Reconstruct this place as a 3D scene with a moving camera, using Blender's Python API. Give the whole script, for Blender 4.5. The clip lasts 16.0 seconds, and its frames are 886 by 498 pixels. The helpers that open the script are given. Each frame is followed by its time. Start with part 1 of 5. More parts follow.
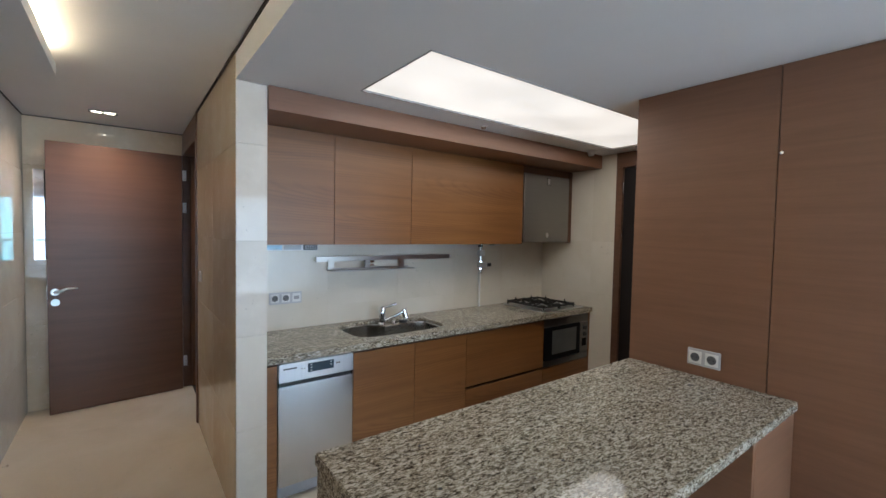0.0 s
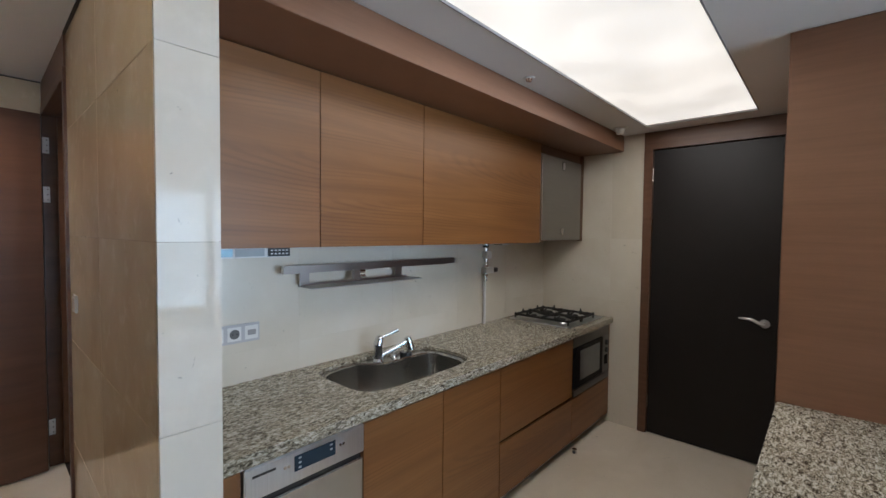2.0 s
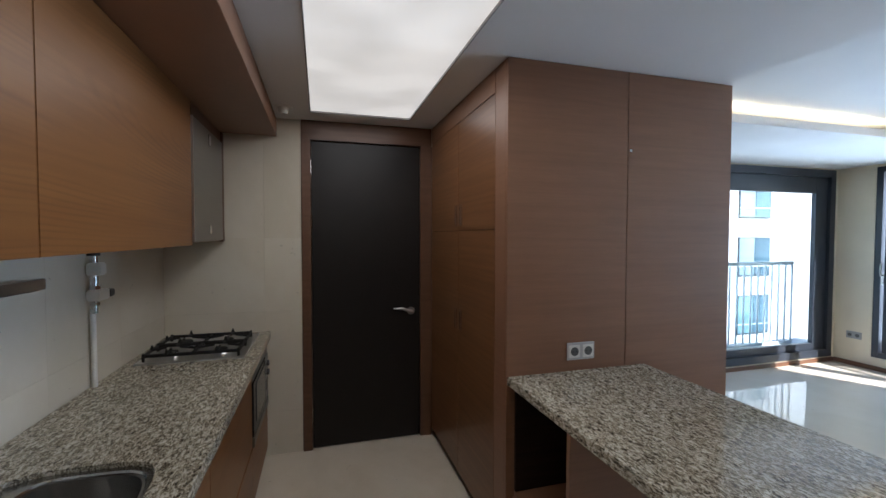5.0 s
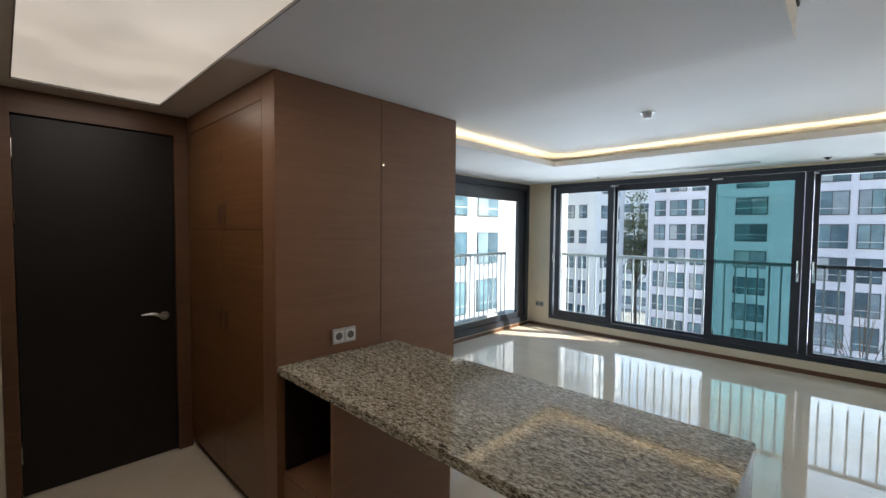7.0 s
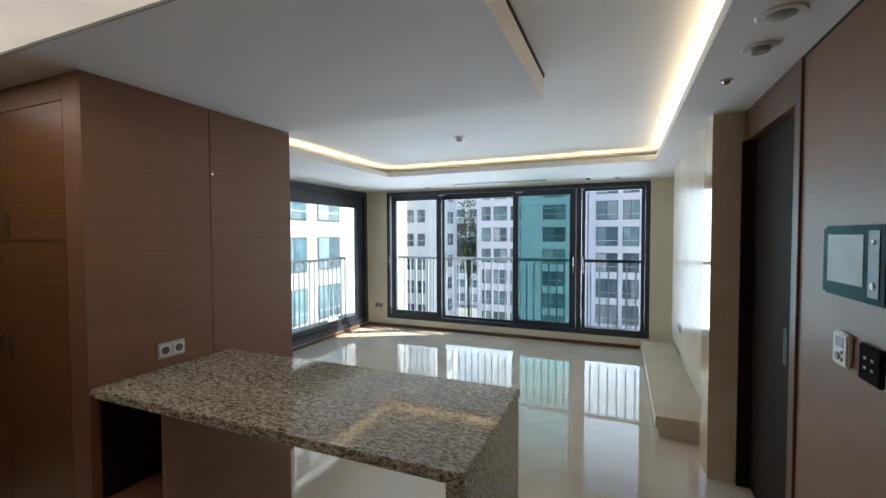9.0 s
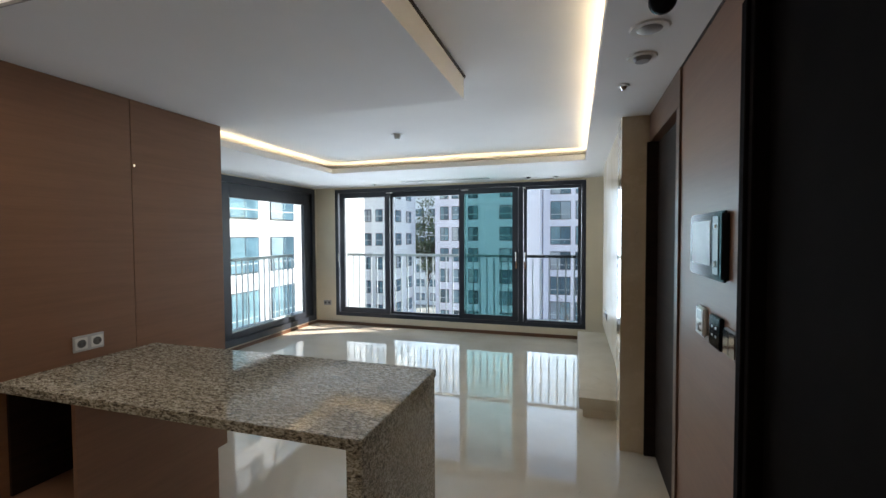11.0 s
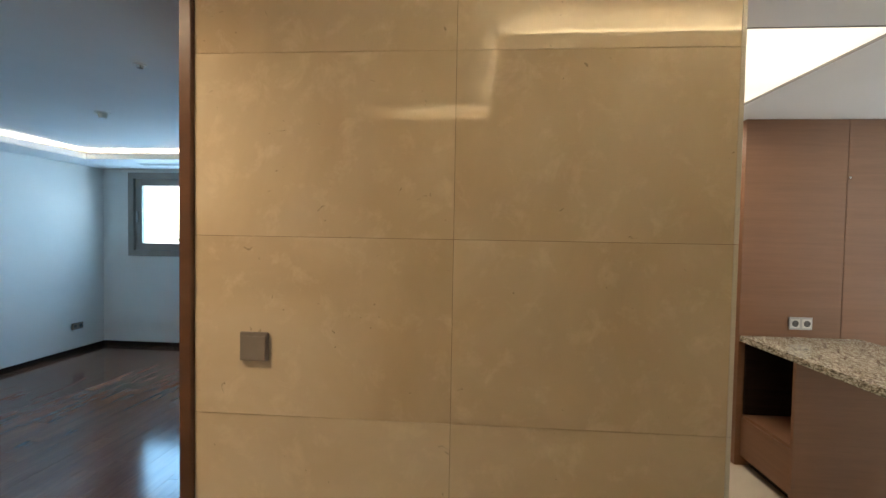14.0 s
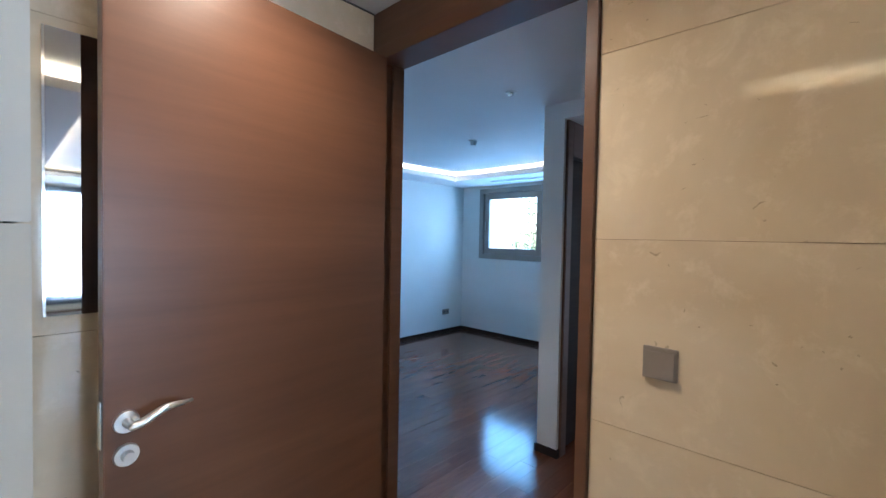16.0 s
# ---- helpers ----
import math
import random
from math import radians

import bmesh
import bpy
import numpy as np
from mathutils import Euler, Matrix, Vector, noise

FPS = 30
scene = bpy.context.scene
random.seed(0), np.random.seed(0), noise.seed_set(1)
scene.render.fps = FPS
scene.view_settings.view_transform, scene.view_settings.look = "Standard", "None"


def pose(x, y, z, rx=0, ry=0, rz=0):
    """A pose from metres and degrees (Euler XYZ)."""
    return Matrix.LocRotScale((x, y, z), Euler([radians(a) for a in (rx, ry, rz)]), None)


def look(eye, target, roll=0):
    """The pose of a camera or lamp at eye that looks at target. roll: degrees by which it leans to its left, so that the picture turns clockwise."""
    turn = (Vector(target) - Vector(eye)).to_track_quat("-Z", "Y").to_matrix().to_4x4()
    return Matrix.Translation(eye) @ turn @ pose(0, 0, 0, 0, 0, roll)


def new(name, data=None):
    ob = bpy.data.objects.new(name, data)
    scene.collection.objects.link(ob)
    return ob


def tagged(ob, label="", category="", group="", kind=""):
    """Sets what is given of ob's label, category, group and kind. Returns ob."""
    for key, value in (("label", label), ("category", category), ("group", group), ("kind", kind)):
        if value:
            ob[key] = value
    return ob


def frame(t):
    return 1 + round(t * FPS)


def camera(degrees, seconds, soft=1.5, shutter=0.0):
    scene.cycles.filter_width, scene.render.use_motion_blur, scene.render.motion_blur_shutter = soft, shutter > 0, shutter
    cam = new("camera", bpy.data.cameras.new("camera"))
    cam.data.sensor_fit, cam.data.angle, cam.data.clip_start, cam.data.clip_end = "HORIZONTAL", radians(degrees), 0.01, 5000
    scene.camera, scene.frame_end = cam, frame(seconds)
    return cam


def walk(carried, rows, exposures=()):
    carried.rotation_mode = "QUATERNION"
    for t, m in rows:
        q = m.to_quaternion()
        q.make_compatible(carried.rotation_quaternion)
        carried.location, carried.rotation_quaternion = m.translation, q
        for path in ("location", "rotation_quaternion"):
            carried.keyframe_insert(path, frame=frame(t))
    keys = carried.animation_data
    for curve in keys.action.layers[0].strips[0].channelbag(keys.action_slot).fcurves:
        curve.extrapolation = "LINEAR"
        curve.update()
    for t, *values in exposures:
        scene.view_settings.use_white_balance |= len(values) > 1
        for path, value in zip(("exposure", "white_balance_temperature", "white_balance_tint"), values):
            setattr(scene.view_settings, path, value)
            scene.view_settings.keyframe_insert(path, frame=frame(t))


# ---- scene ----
cam = camera(92.6, 16.0)
PATH = [
    (0, (-0.008, -0.083, 1.569), (1.19, 1.517, 1.486), 1.1),
    (0.5, (0.026, 0.195, 1.566), (1.273, 1.756, 1.484), 1.1),
    (1, (0.036, 0.5, 1.558), (1.334, 2.019, 1.479), 1.1),
    (1.5, (0.042, 0.783, 1.558), (1.448, 2.202, 1.477), 0.9),
    (2, (0.137, 1.042, 1.53), (1.619, 2.383, 1.456), 0.6),
    (2.5, (0.229, 1.298, 1.514), (1.805, 2.527, 1.446), 0.5),
    (3, (0.325, 1.527, 1.516), (2.063, 2.514, 1.448), 0.6),
    (3.5, (0.431, 1.696, 1.493), (2.306, 2.390, 1.432), 0.4),
    (4, (0.488, 1.796, 1.499), (2.452, 2.170, 1.439), 0.4),
    (4.5, (0.521, 1.866, 1.511), (2.519, 1.823, 1.449), 0.3),
    (5, (0.511, 1.977, 1.520), (2.431, 1.419, 1.456), 0.1),
    (5.2, (0.495, 1.99, 1.543), (2.363, 1.28, 1.464), -0.0),
    (7.3, (0.203, 2.136, 1.559), (1.487, 0.605, 1.481), 0.2),
    (7.5, (0.165, 2.182, 1.579), (1.375, 0.591, 1.506), -0.1),
    (8, (0.116, 2.221, 1.575), (1.134, 0.501, 1.505), -0.2),
    (8.5, (0.073, 2.258, 1.575), (0.934, 0.454, 1.503), -0.1),
    (9, (0.038, 2.299, 1.576), (0.811, 0.455, 1.509), -0.2),
    (9.5, (0.006, 2.285, 1.581), (0.614, 0.381, 1.508), -0.1),
    (9.7, (-0.002, 2.288, 1.583), (0.558, 0.369, 1.509), -0.2),
    (11.8, (-0.301, 2.479, 1.5), (0.411, 0.611, 1.45), -0.6),
    (12, (-0.317, 2.545, 1.502), (0.541, 0.74, 1.453), -0.5),
    (12.5, (-0.388, 2.699, 1.511), (0.888, 1.16, 1.469), -0.2),
    (13, (-0.5, 2.794, 1.489), (1.179, 1.707, 1.454), 0.1),
    (13.5, (-0.626, 2.921, 1.473), (1.316, 2.446, 1.455), 0.2),
    (14, (-0.692, 2.959, 1.509), (1.302, 3.098, 1.448), 1.0),
    (14.5, (-0.738, 3.038, 1.507), (1.169, 3.639, 1.453), 1.1),
    (15, (-0.755, 3.107, 1.509), (0.985, 4.09, 1.45), 1.1),
    (15.5, (-0.754, 3.162, 1.5), (0.818, 4.397, 1.445), 1.2),
    (16, (-0.692, 3.231, 1.496), (0.753, 4.613, 1.442), 1.1),
]
EXPOSURE = [(0, 1.85, 6000, 12), (2, 1.9, 6000, 12), (3.5, 2.0, 6000, 12), (4.5, 2.2, 5850, 12), (5, 1.5, 5750, 12), (7.5, 1.1, 6750, 13), (9.5, 1.08, 6650, 12), (12, 1.18, 6750, 14),
    (12.5, 1.35, 6950, 14), (13.2, 1.4, 7000, 12), (13.7, 1.75, 6900, 12), (14.1, 2.6, 7300, 10), (14.5, 3.05, 7000, 11), (15, 3.1, 6500, 11), (15.5, 2.85, 5850, 11), (16, 2.65, 5550, 11)]
walk(cam, [(t, look(eye, target, roll)) for t, eye, target, roll in PATH], EXPOSURE)

# ---- light ----
SUN_EL, SUN_AZ = 42.0, 241.0   # height, and the side it comes from, clockwise from +y
world = bpy.data.worlds.new("sky")
scene.world = world
world.use_nodes = True
wn = world.node_tree.nodes
sky = wn.new("ShaderNodeTexSky")
sky.sky_type, sky.sun_disc = "NISHITA", False
sky.sun_elevation, sky.sun_rotation = radians(SUN_EL), radians(SUN_AZ)
wn["Background"].inputs[1].default_value = 0.15
world.node_tree.links.new(sky.outputs[0], wn["Background"].inputs[0])
sun_data = bpy.data.lights.new("sun", "SUN")
sun_data.energy, sun_data.angle, sun_data.color = 5.0, radians(0.5), (1.0, 0.95, 0.88)
sun = new("sun", sun_data)
sun_from = Vector((math.sin(radians(SUN_AZ)) * math.cos(radians(SUN_EL)), math.cos(radians(SUN_AZ)) * math.cos(radians(SUN_EL)), math.sin(radians(SUN_EL))))
sun.matrix_world = look(sun_from * 30, (0, 0, 0))


def area_light(name, eye, target, w, h, watts, colour, spread=180.0):
    d = bpy.data.lights.new(name, "AREA")
    d.shape, d.size, d.size_y, d.energy, d.color = "RECTANGLE", w, h, watts, colour
    d.spread = radians(spread)
    ob = new(name, d)
    ob.matrix_world = look(eye, target)
    return ob


# skylight and light off the sunlit facades, coming in through the openings
area_light("sky_light_south", (1.7, -4.62, 1.25), (1.7, 0.0, 2.40), 4.1, 2.0, 25, (0.68, 0.82, 1.0), 88)
area_light("sky_light_east", (4.64, -2.68, 1.20), (0.0, -2.68, 2.35), 2.5, 2.0, 14, (0.68, 0.82, 1.0), 88)
area_light("sky_light_bedroom", (4.74, 6.42, 1.72), (1, 6.42, 1.72), 2.0, 1.0, 12, (0.24, 0.56, 1.0))
area_light("sky_light_side_room", (-3.25, -0.15, 1.5), (0, -0.15, 1.2), 1.4, 1.1, 14, (0.78, 0.86, 1.0))
area_light("kitchen_panel_light", (2.2, 1.705, 2.31), (2.2, 1.705, 0), 2.3, 0.6, 3.4, (1.0, 0.94, 0.84))
area_light("hall_downlight", (-0.145, 4.22, 2.44), (-0.145, 4.2, 0), 0.16, 0.05, 2.1, (1.0, 0.80, 0.58), 140)


# ---- materials ----
def material(name):
    m = bpy.data.materials.new(name)
    m.use_nodes = True
    nt = m.node_tree
    return m, nt, nt.nodes["Principled BSDF"]


def node(nt, kind, **values):
    n = nt.nodes.new(kind)
    for key, value in values.items():
        n.inputs[key].default_value = value
    return n


def coords(nt, scale=(1, 1, 1), per_object=False):
    tc = nt.nodes.new("ShaderNodeTexCoord")
    mp = nt.nodes.new("ShaderNodeMapping")
    mp.inputs["Scale"].default_value = scale
    nt.links.new(tc.outputs["Object"], mp.inputs["Vector"])
    if per_object:
        info = nt.nodes.new("ShaderNodeObjectInfo")
        mul = nt.nodes.new("ShaderNodeVectorMath")
        mul.operation = "SCALE"
        mul.inputs[0].default_value = (17.0, 11.0, 23.0)
        nt.links.new(info.outputs["Random"], mul.inputs["Scale"])
        nt.links.new(mul.outputs[0], mp.inputs["Location"])
    return mp.outputs[0]


def ramp(nt, source, stops):
    r = nt.nodes.new("ShaderNodeValToRGB")
    el = r.color_ramp.elements
    el[0].position, el[0].color = stops[0][0], (*stops[0][1], 1)
    el[1].position, el[1].color = stops[-1][0], (*stops[-1][1], 1)
    for p, c in stops[1:-1]:
        e = el.new(p)
        e.color = (*c, 1)
    nt.links.new(source, r.inputs[0])
    return r.outputs[0]


def bump(nt, bsdf, source, strength, distance=0.002):
    b = node(nt, "ShaderNodeBump", Strength=strength, Distance=distance)
    nt.links.new(source, b.inputs["Height"])
    nt.links.new(b.outputs[0], bsdf.inputs["Normal"])


def mix(nt, a, b, fac, mode="MIX"):
    m = nt.nodes.new("ShaderNodeMix")
    m.data_type, m.blend_type = "RGBA", mode
    for k, v in ((0, fac), (6, a), (7, b)):
        if isinstance(v, (int, float)):
            m.inputs[k].default_value = v
        elif isinstance(v, tuple):
            m.inputs[k].default_value = (*v, 1)
        else:
            nt.links.new(v, m.inputs[k])
    return m.outputs[2]


def plain(name, colour, rough=0.5, metal=0.0, vary=0.08, scale=6.0, relief=0.05, coat=0.0, gloss=0.5):
    """Paint, plastic or metal with slight unevenness at two scales."""
    m, nt, p = material(name)
    v = coords(nt)
    big = node(nt, "ShaderNodeTexNoise", Scale=scale, Detail=4.0)
    small = node(nt, "ShaderNodeTexNoise", Scale=scale * 30, Detail=2.0)
    nt.links.new(v, big.inputs["Vector"])
    nt.links.new(v, small.inputs["Vector"])
    lo = tuple(c * (1 - vary) for c in colour)
    hi = tuple(min(1, c * (1 + vary)) for c in colour)
    nt.links.new(ramp(nt, big.outputs[0], [(0.3, lo), (0.7, hi)]), p.inputs["Base Color"])
    p.inputs["Roughness"].default_value = rough
    p.inputs["Metallic"].default_value = metal
    p.inputs["Coat Weight"].default_value = coat
    p.inputs["Specular IOR Level"].default_value = gloss
    if relief:
        bump(nt, p, small.outputs[0], relief, 0.001)
    return m


def wood(name, dark, mid, light, rough=0.35, scale=1.0, coat=0.0, per_object=True, stretch=(1.2, 1.2, 26), grain=0.75, figure=0.45, gloss=0.5, arcs=0.0):
    """Veneer with level grain: fine streaks, broad bands and wavy figure."""
    m, nt, p = material(name)
    v = coords(nt, tuple(c * scale for c in stretch), per_object)
    fine = node(nt, "ShaderNodeTexNoise", Scale=5.0, Detail=6.0, Roughness=0.7)
    band = node(nt, "ShaderNodeTexNoise", Scale=0.55, Detail=3.0, Distortion=1.2)
    nt.links.new(v, fine.inputs["Vector"])
    nt.links.new(v, band.inputs["Vector"])
    wave = node(nt, "ShaderNodeTexWave", Scale=0.35, Distortion=9.0, Detail=2.0)
    wave.inputs["Detail Scale"].default_value = 0.6
    wave.bands_direction = "Z"
    nt.links.new(v, wave.inputs["Vector"])
    base = ramp(nt, band.outputs[0], [(0.25, dark), (0.5, mid), (0.78, light)])
    streak = ramp(nt, fine.outputs[0], [(0.35, (0.72, 0.7, 0.68)), (0.62, (1.08, 1.06, 1.04))])
    fig = ramp(nt, wave.outputs[0], [(0.1, (0.82, 0.8, 0.78)), (0.5, (1, 1, 1))])
    c = mix(nt, base, streak, grain, "MULTIPLY")
    c = mix(nt, c, fig, figure, "MULTIPLY")
    if arcs:
        info = nt.nodes.new("ShaderNodeObjectInfo")
        place = node(nt, "ShaderNodeMapping")
        place.inputs["Scale"].default_value = (0.55, 0.55, 5.0)
        tc = nt.nodes.new("ShaderNodeTexCoord")
        shift = nt.nodes.new("ShaderNodeVectorMath")
        shift.operation = "MULTIPLY_ADD"
        shift.inputs[1].default_value = (-0.7, 0.0, -1.6)
        shift.inputs[2].default_value = (-0.2, 0.0, -0.9)
        nt.links.new(info.outputs["Random"], shift.inputs[0])
        nt.links.new(shift.outputs[0], place.inputs["Location"])
        nt.links.new(tc.outputs["Object"], place.inputs["Vector"])
        rings = node(nt, "ShaderNodeTexWave", Scale=4.2, Distortion=2.6, Detail=2.5)
        rings.wave_type, rings.rings_direction = "RINGS", "Y"
        rings.inputs["Detail Scale"].default_value = 1.3
        nt.links.new(place.outputs[0], rings.inputs["Vector"])
        patch = node(nt, "ShaderNodeTexNoise", Scale=1.7, Detail=1.0)
        nt.links.new(place.outputs[0], patch.inputs["Vector"])
        where = ramp(nt, patch.outputs[0], [(0.44, (0, 0, 0)), (0.62, (arcs, arcs, arcs))])
        c = mix(nt, c, ramp(nt, rings.outputs[0], [(0.05, (0.66, 0.61, 0.56)), (0.4, (1, 1, 1)), (0.9, (1.06, 1.05, 1.04))]), where, "MULTIPLY")
    nt.links.new(c, p.inputs["Base Color"])
    p.inputs["Roughness"].default_value = rough
    p.inputs["Coat Weight"].default_value = coat
    p.inputs["Coat Roughness"].default_value = 0.08
    p.inputs["Specular IOR Level"].default_value = gloss
    bump(nt, p, fine.outputs[0], 0.12, 0.0006)
    return m


def marble(name, dark, mid, light, rough=0.05, scale=1.0, vein=0.5, gloss=0.5):
    """Polished limestone: clouds, pale fossil flecks and a few brown pits."""
    m, nt, p = material(name)
    v = coords(nt, (scale, scale, scale), True)
    cloud = node(nt, "ShaderNodeTexNoise", Scale=1.6, Detail=5.0, Roughness=0.55, Distortion=0.4)
    fleck = node(nt, "ShaderNodeTexNoise", Scale=11.0, Detail=6.0, Roughness=0.66, Distortion=0.35)
    pit = node(nt, "ShaderNodeTexNoise", Scale=16.0, Detail=3.0, Distortion=2.0)
    for n in (cloud, fleck, pit):
        nt.links.new(v, n.inputs["Vector"])
    base = ramp(nt, cloud.outputs[0], [(0.3, dark), (0.5, mid), (0.72, light)])
    white = ramp(nt, fleck.outputs[0], [(0.53, (0, 0, 0)), (0.70, (vein, vein, vein))])
    pits = ramp(nt, pit.outputs[0], [(0.725, (0, 0, 0)), (0.76, (0.55, 0.55, 0.55))])
    c = mix(nt, base, tuple(min(1, x * 1.18) for x in light), white)
    c = mix(nt, c, tuple(x * 0.35 for x in dark), pits)
    nt.links.new(c, p.inputs["Base Color"])
    p.inputs["Roughness"].default_value = rough
    p.inputs["Specular IOR Level"].default_value = gloss
    bump(nt, p, fleck.outputs[0], 0.012, 0.0004)
    return m


def granite(name):
    m, nt, p = material(name)
    v = coords(nt, (0.7, 1.6, 1.6))
    rot = nt.nodes.new("ShaderNodeMapping")
    rot.inputs["Rotation"].default_value = (0, 0, radians(35))
    nt.links.new(v, rot.inputs["Vector"])
    v = rot.outputs[0]
    a = node(nt, "ShaderNodeTexNoise", Scale=64.0, Detail=5.0, Roughness=0.68, Distortion=1.2)
    b = node(nt, "ShaderNodeTexNoise", Scale=36.0, Detail=4.0, Distortion=1.4)
    c = node(nt, "ShaderNodeTexVoronoi", Scale=120.0)
    d = node(nt, "ShaderNodeTexNoise", Scale=4.0, Detail=3.0)
    for n in (a, b, c, d):
        nt.links.new(v, n.inputs["Vector"])
    base = ramp(nt, a.outputs[0], [(0.36, (0.035, 0.031, 0.025)), (0.435, (0.19, 0.163, 0.115)), (0.51, (0.40, 0.365, 0.28)), (0.585, (0.66, 0.63, 0.545))])
    spots = ramp(nt, b.outputs[0], [(0.32, (0.10, 0.085, 0.07)), (0.45, (1, 1, 1))])
    cells = ramp(nt, c.outputs["Color"], [(0.0, (0.72, 0.7, 0.68)), (1.0, (1.1, 1.08, 1.05))])
    broad = ramp(nt, d.outputs[0], [(0.3, (0.86, 0.84, 0.82)), (0.7, (1.06, 1.06, 1.06))])
    k = mix(nt, base, spots, 0.65, "MULTIPLY")
    k = mix(nt, k, cells, 0.5, "MULTIPLY")
    k = mix(nt, k, broad, 1.0, "MULTIPLY")
    nt.links.new(k, p.inputs["Base Color"])
    p.inputs["Roughness"].default_value = 0.07
    p.inputs["Specular IOR Level"].default_value = 0.38
    bump(nt, p, a.outputs[0], 0.012, 0.0003)
    return m


def steel(name, colour=(0.66, 0.66, 0.67), rough=0.28, stretch=(2, 2, 240)):
    m, nt, p = material(name)
    v = coords(nt, stretch)
    n = node(nt, "ShaderNodeTexNoise", Scale=2.0, Detail=3.0)
    nt.links.new(v, n.inputs["Vector"])
    nt.links.new(ramp(nt, n.outputs[0], [(0.3, tuple(c * 0.88 for c in colour)), (0.7, colour)]), p.inputs["Base Color"])
    p.inputs["Metallic"].default_value = 1.0
    p.inputs["Roughness"].default_value = rough
    bump(nt, p, n.outputs[0], 0.05, 0.0003)
    return m


def glowing(name, colour, strength, uneven=0.0, scale=2.0):
    m, nt, p = material(name)
    p.inputs["Base Color"].default_value = (0.8, 0.8, 0.8, 1)
    p.inputs["Emission Strength"].default_value = strength
    if uneven:
        v = coords(nt, (1.0, 1.0, 1.0))
        n = node(nt, "ShaderNodeTexNoise", Scale=scale, Detail=1.0)
        nt.links.new(v, n.inputs["Vector"])
        nt.links.new(ramp(nt, n.outputs[0], [(0.3, tuple(c * (1 - uneven) for c in colour)), (0.65, colour)]), p.inputs["Emission Color"])
    else:
        p.inputs["Emission Color"].default_value = (*colour, 1)
    return m


def glass(name, tint=(0.92, 0.97, 0.96), rough=0.0):
    """Thin pane: clear straight through, with the sky's gloss on it."""
    m, nt, p = material(name)
    out = nt.nodes["Material Output"]
    tr = nt.nodes.new("ShaderNodeBsdfTransparent")
    tr.inputs[0].default_value = (*tint, 1)
    gl = nt.nodes.new("ShaderNodeBsdfGlossy")
    gl.inputs["Roughness"].default_value = 0.02
    lw = node(nt, "ShaderNodeLayerWeight", Blend=0.5)
    pw = nt.nodes.new("ShaderNodeMath")
    pw.operation, pw.inputs[1].default_value = "POWER", 5.0
    ad = nt.nodes.new("ShaderNodeMath")
    ad.operation, ad.inputs[1].default_value, ad.inputs[2].default_value = "MULTIPLY_ADD", 0.8, 0.035
    nt.links.new(lw.outputs["Facing"], pw.inputs[0])
    nt.links.new(pw.outputs[0], ad.inputs[0])
    ms = nt.nodes.new("ShaderNodeMixShader")
    nt.links.new(ad.outputs[0], ms.inputs[0])
    nt.links.new(tr.outputs[0], ms.inputs[1])
    nt.links.new(gl.outputs[0], ms.inputs[2])
    nt.links.new(ms.outputs[0], out.inputs["Surface"])
    return m


M_CEIL = plain("ceiling_paint", (0.78, 0.78, 0.78), 0.75, vary=0.03, scale=1.5)
M_WHITE = plain("white_paint", (0.76, 0.75, 0.72), 0.7, vary=0.03, scale=1.5)
M_CREAM = plain("cream_wall", (0.66, 0.58, 0.44), 0.65, vary=0.05, scale=2.0)
M_BEDWALL = plain("bedroom_paper", (0.76, 0.74, 0.70), 0.8, vary=0.03, scale=2.0)
M_MARBLE = marble("cream_marble", (0.55, 0.425, 0.275), (0.645, 0.52, 0.355), (0.73, 0.625, 0.465), vein=0.36)
M_TV = marble("television_wall_marble", (0.58, 0.50, 0.38), (0.66, 0.58, 0.46), (0.73, 0.66, 0.55), 0.22, vein=0.15, gloss=0.025)
# paler copy of the cream marble: window light put into its colour
M_MARBLE_LIT = marble("window_lit_marble", (0.60, 0.55, 0.46), (0.68, 0.63, 0.55), (0.74, 0.70, 0.62), vein=0.15, gloss=0.28)
M_FLOOR = marble("floor_marble", (0.62, 0.54, 0.42), (0.69, 0.61, 0.49), (0.74, 0.67, 0.56), rough=0.04, vein=0.08, gloss=0.6)
M_TILE = marble("splash_tile", (0.62, 0.57, 0.465), (0.67, 0.62, 0.52), (0.71, 0.67, 0.58), rough=0.2, vein=0.08)
M_CHERRY = wood("cherry_veneer", (0.172, 0.069, 0.019), (0.214, 0.090, 0.026), (0.250, 0.111, 0.035), 0.38, grain=0.13, figure=0.05, arcs=0.45)
M_BLOCK = wood("brown_laminate", (0.205, 0.100, 0.054), (0.222, 0.109, 0.060), (0.24, 0.119, 0.067), 0.42, grain=0.28, figure=0.12)
M_WALNUT = wood("walnut_veneer", (0.098, 0.043, 0.021), (0.126, 0.056, 0.028), (0.152, 0.070, 0.036), 0.36, grain=0.24, figure=0.3, stretch=(0.9, 0.9, 9))
M_TALL = wood("tall_cupboard_veneer", (0.135, 0.058, 0.022), (0.175, 0.078, 0.031), (0.215, 0.10, 0.041), 0.34, grain=0.4)
M_FRAME = wood("walnut_frame", (0.105, 0.05, 0.027), (0.125, 0.061, 0.034), (0.145, 0.073, 0.042), 0.4, grain=0.35, figure=0.2)
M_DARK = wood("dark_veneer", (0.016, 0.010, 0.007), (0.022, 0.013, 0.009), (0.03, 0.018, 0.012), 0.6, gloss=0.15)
M_BLACK = plain("black_door", (0.011, 0.009, 0.009), 0.42, vary=0.1, gloss=0.35)
M_ENTRY = plain("entry_door_paint", (0.008, 0.006, 0.005), 0.9, vary=0.2, gloss=0.04)
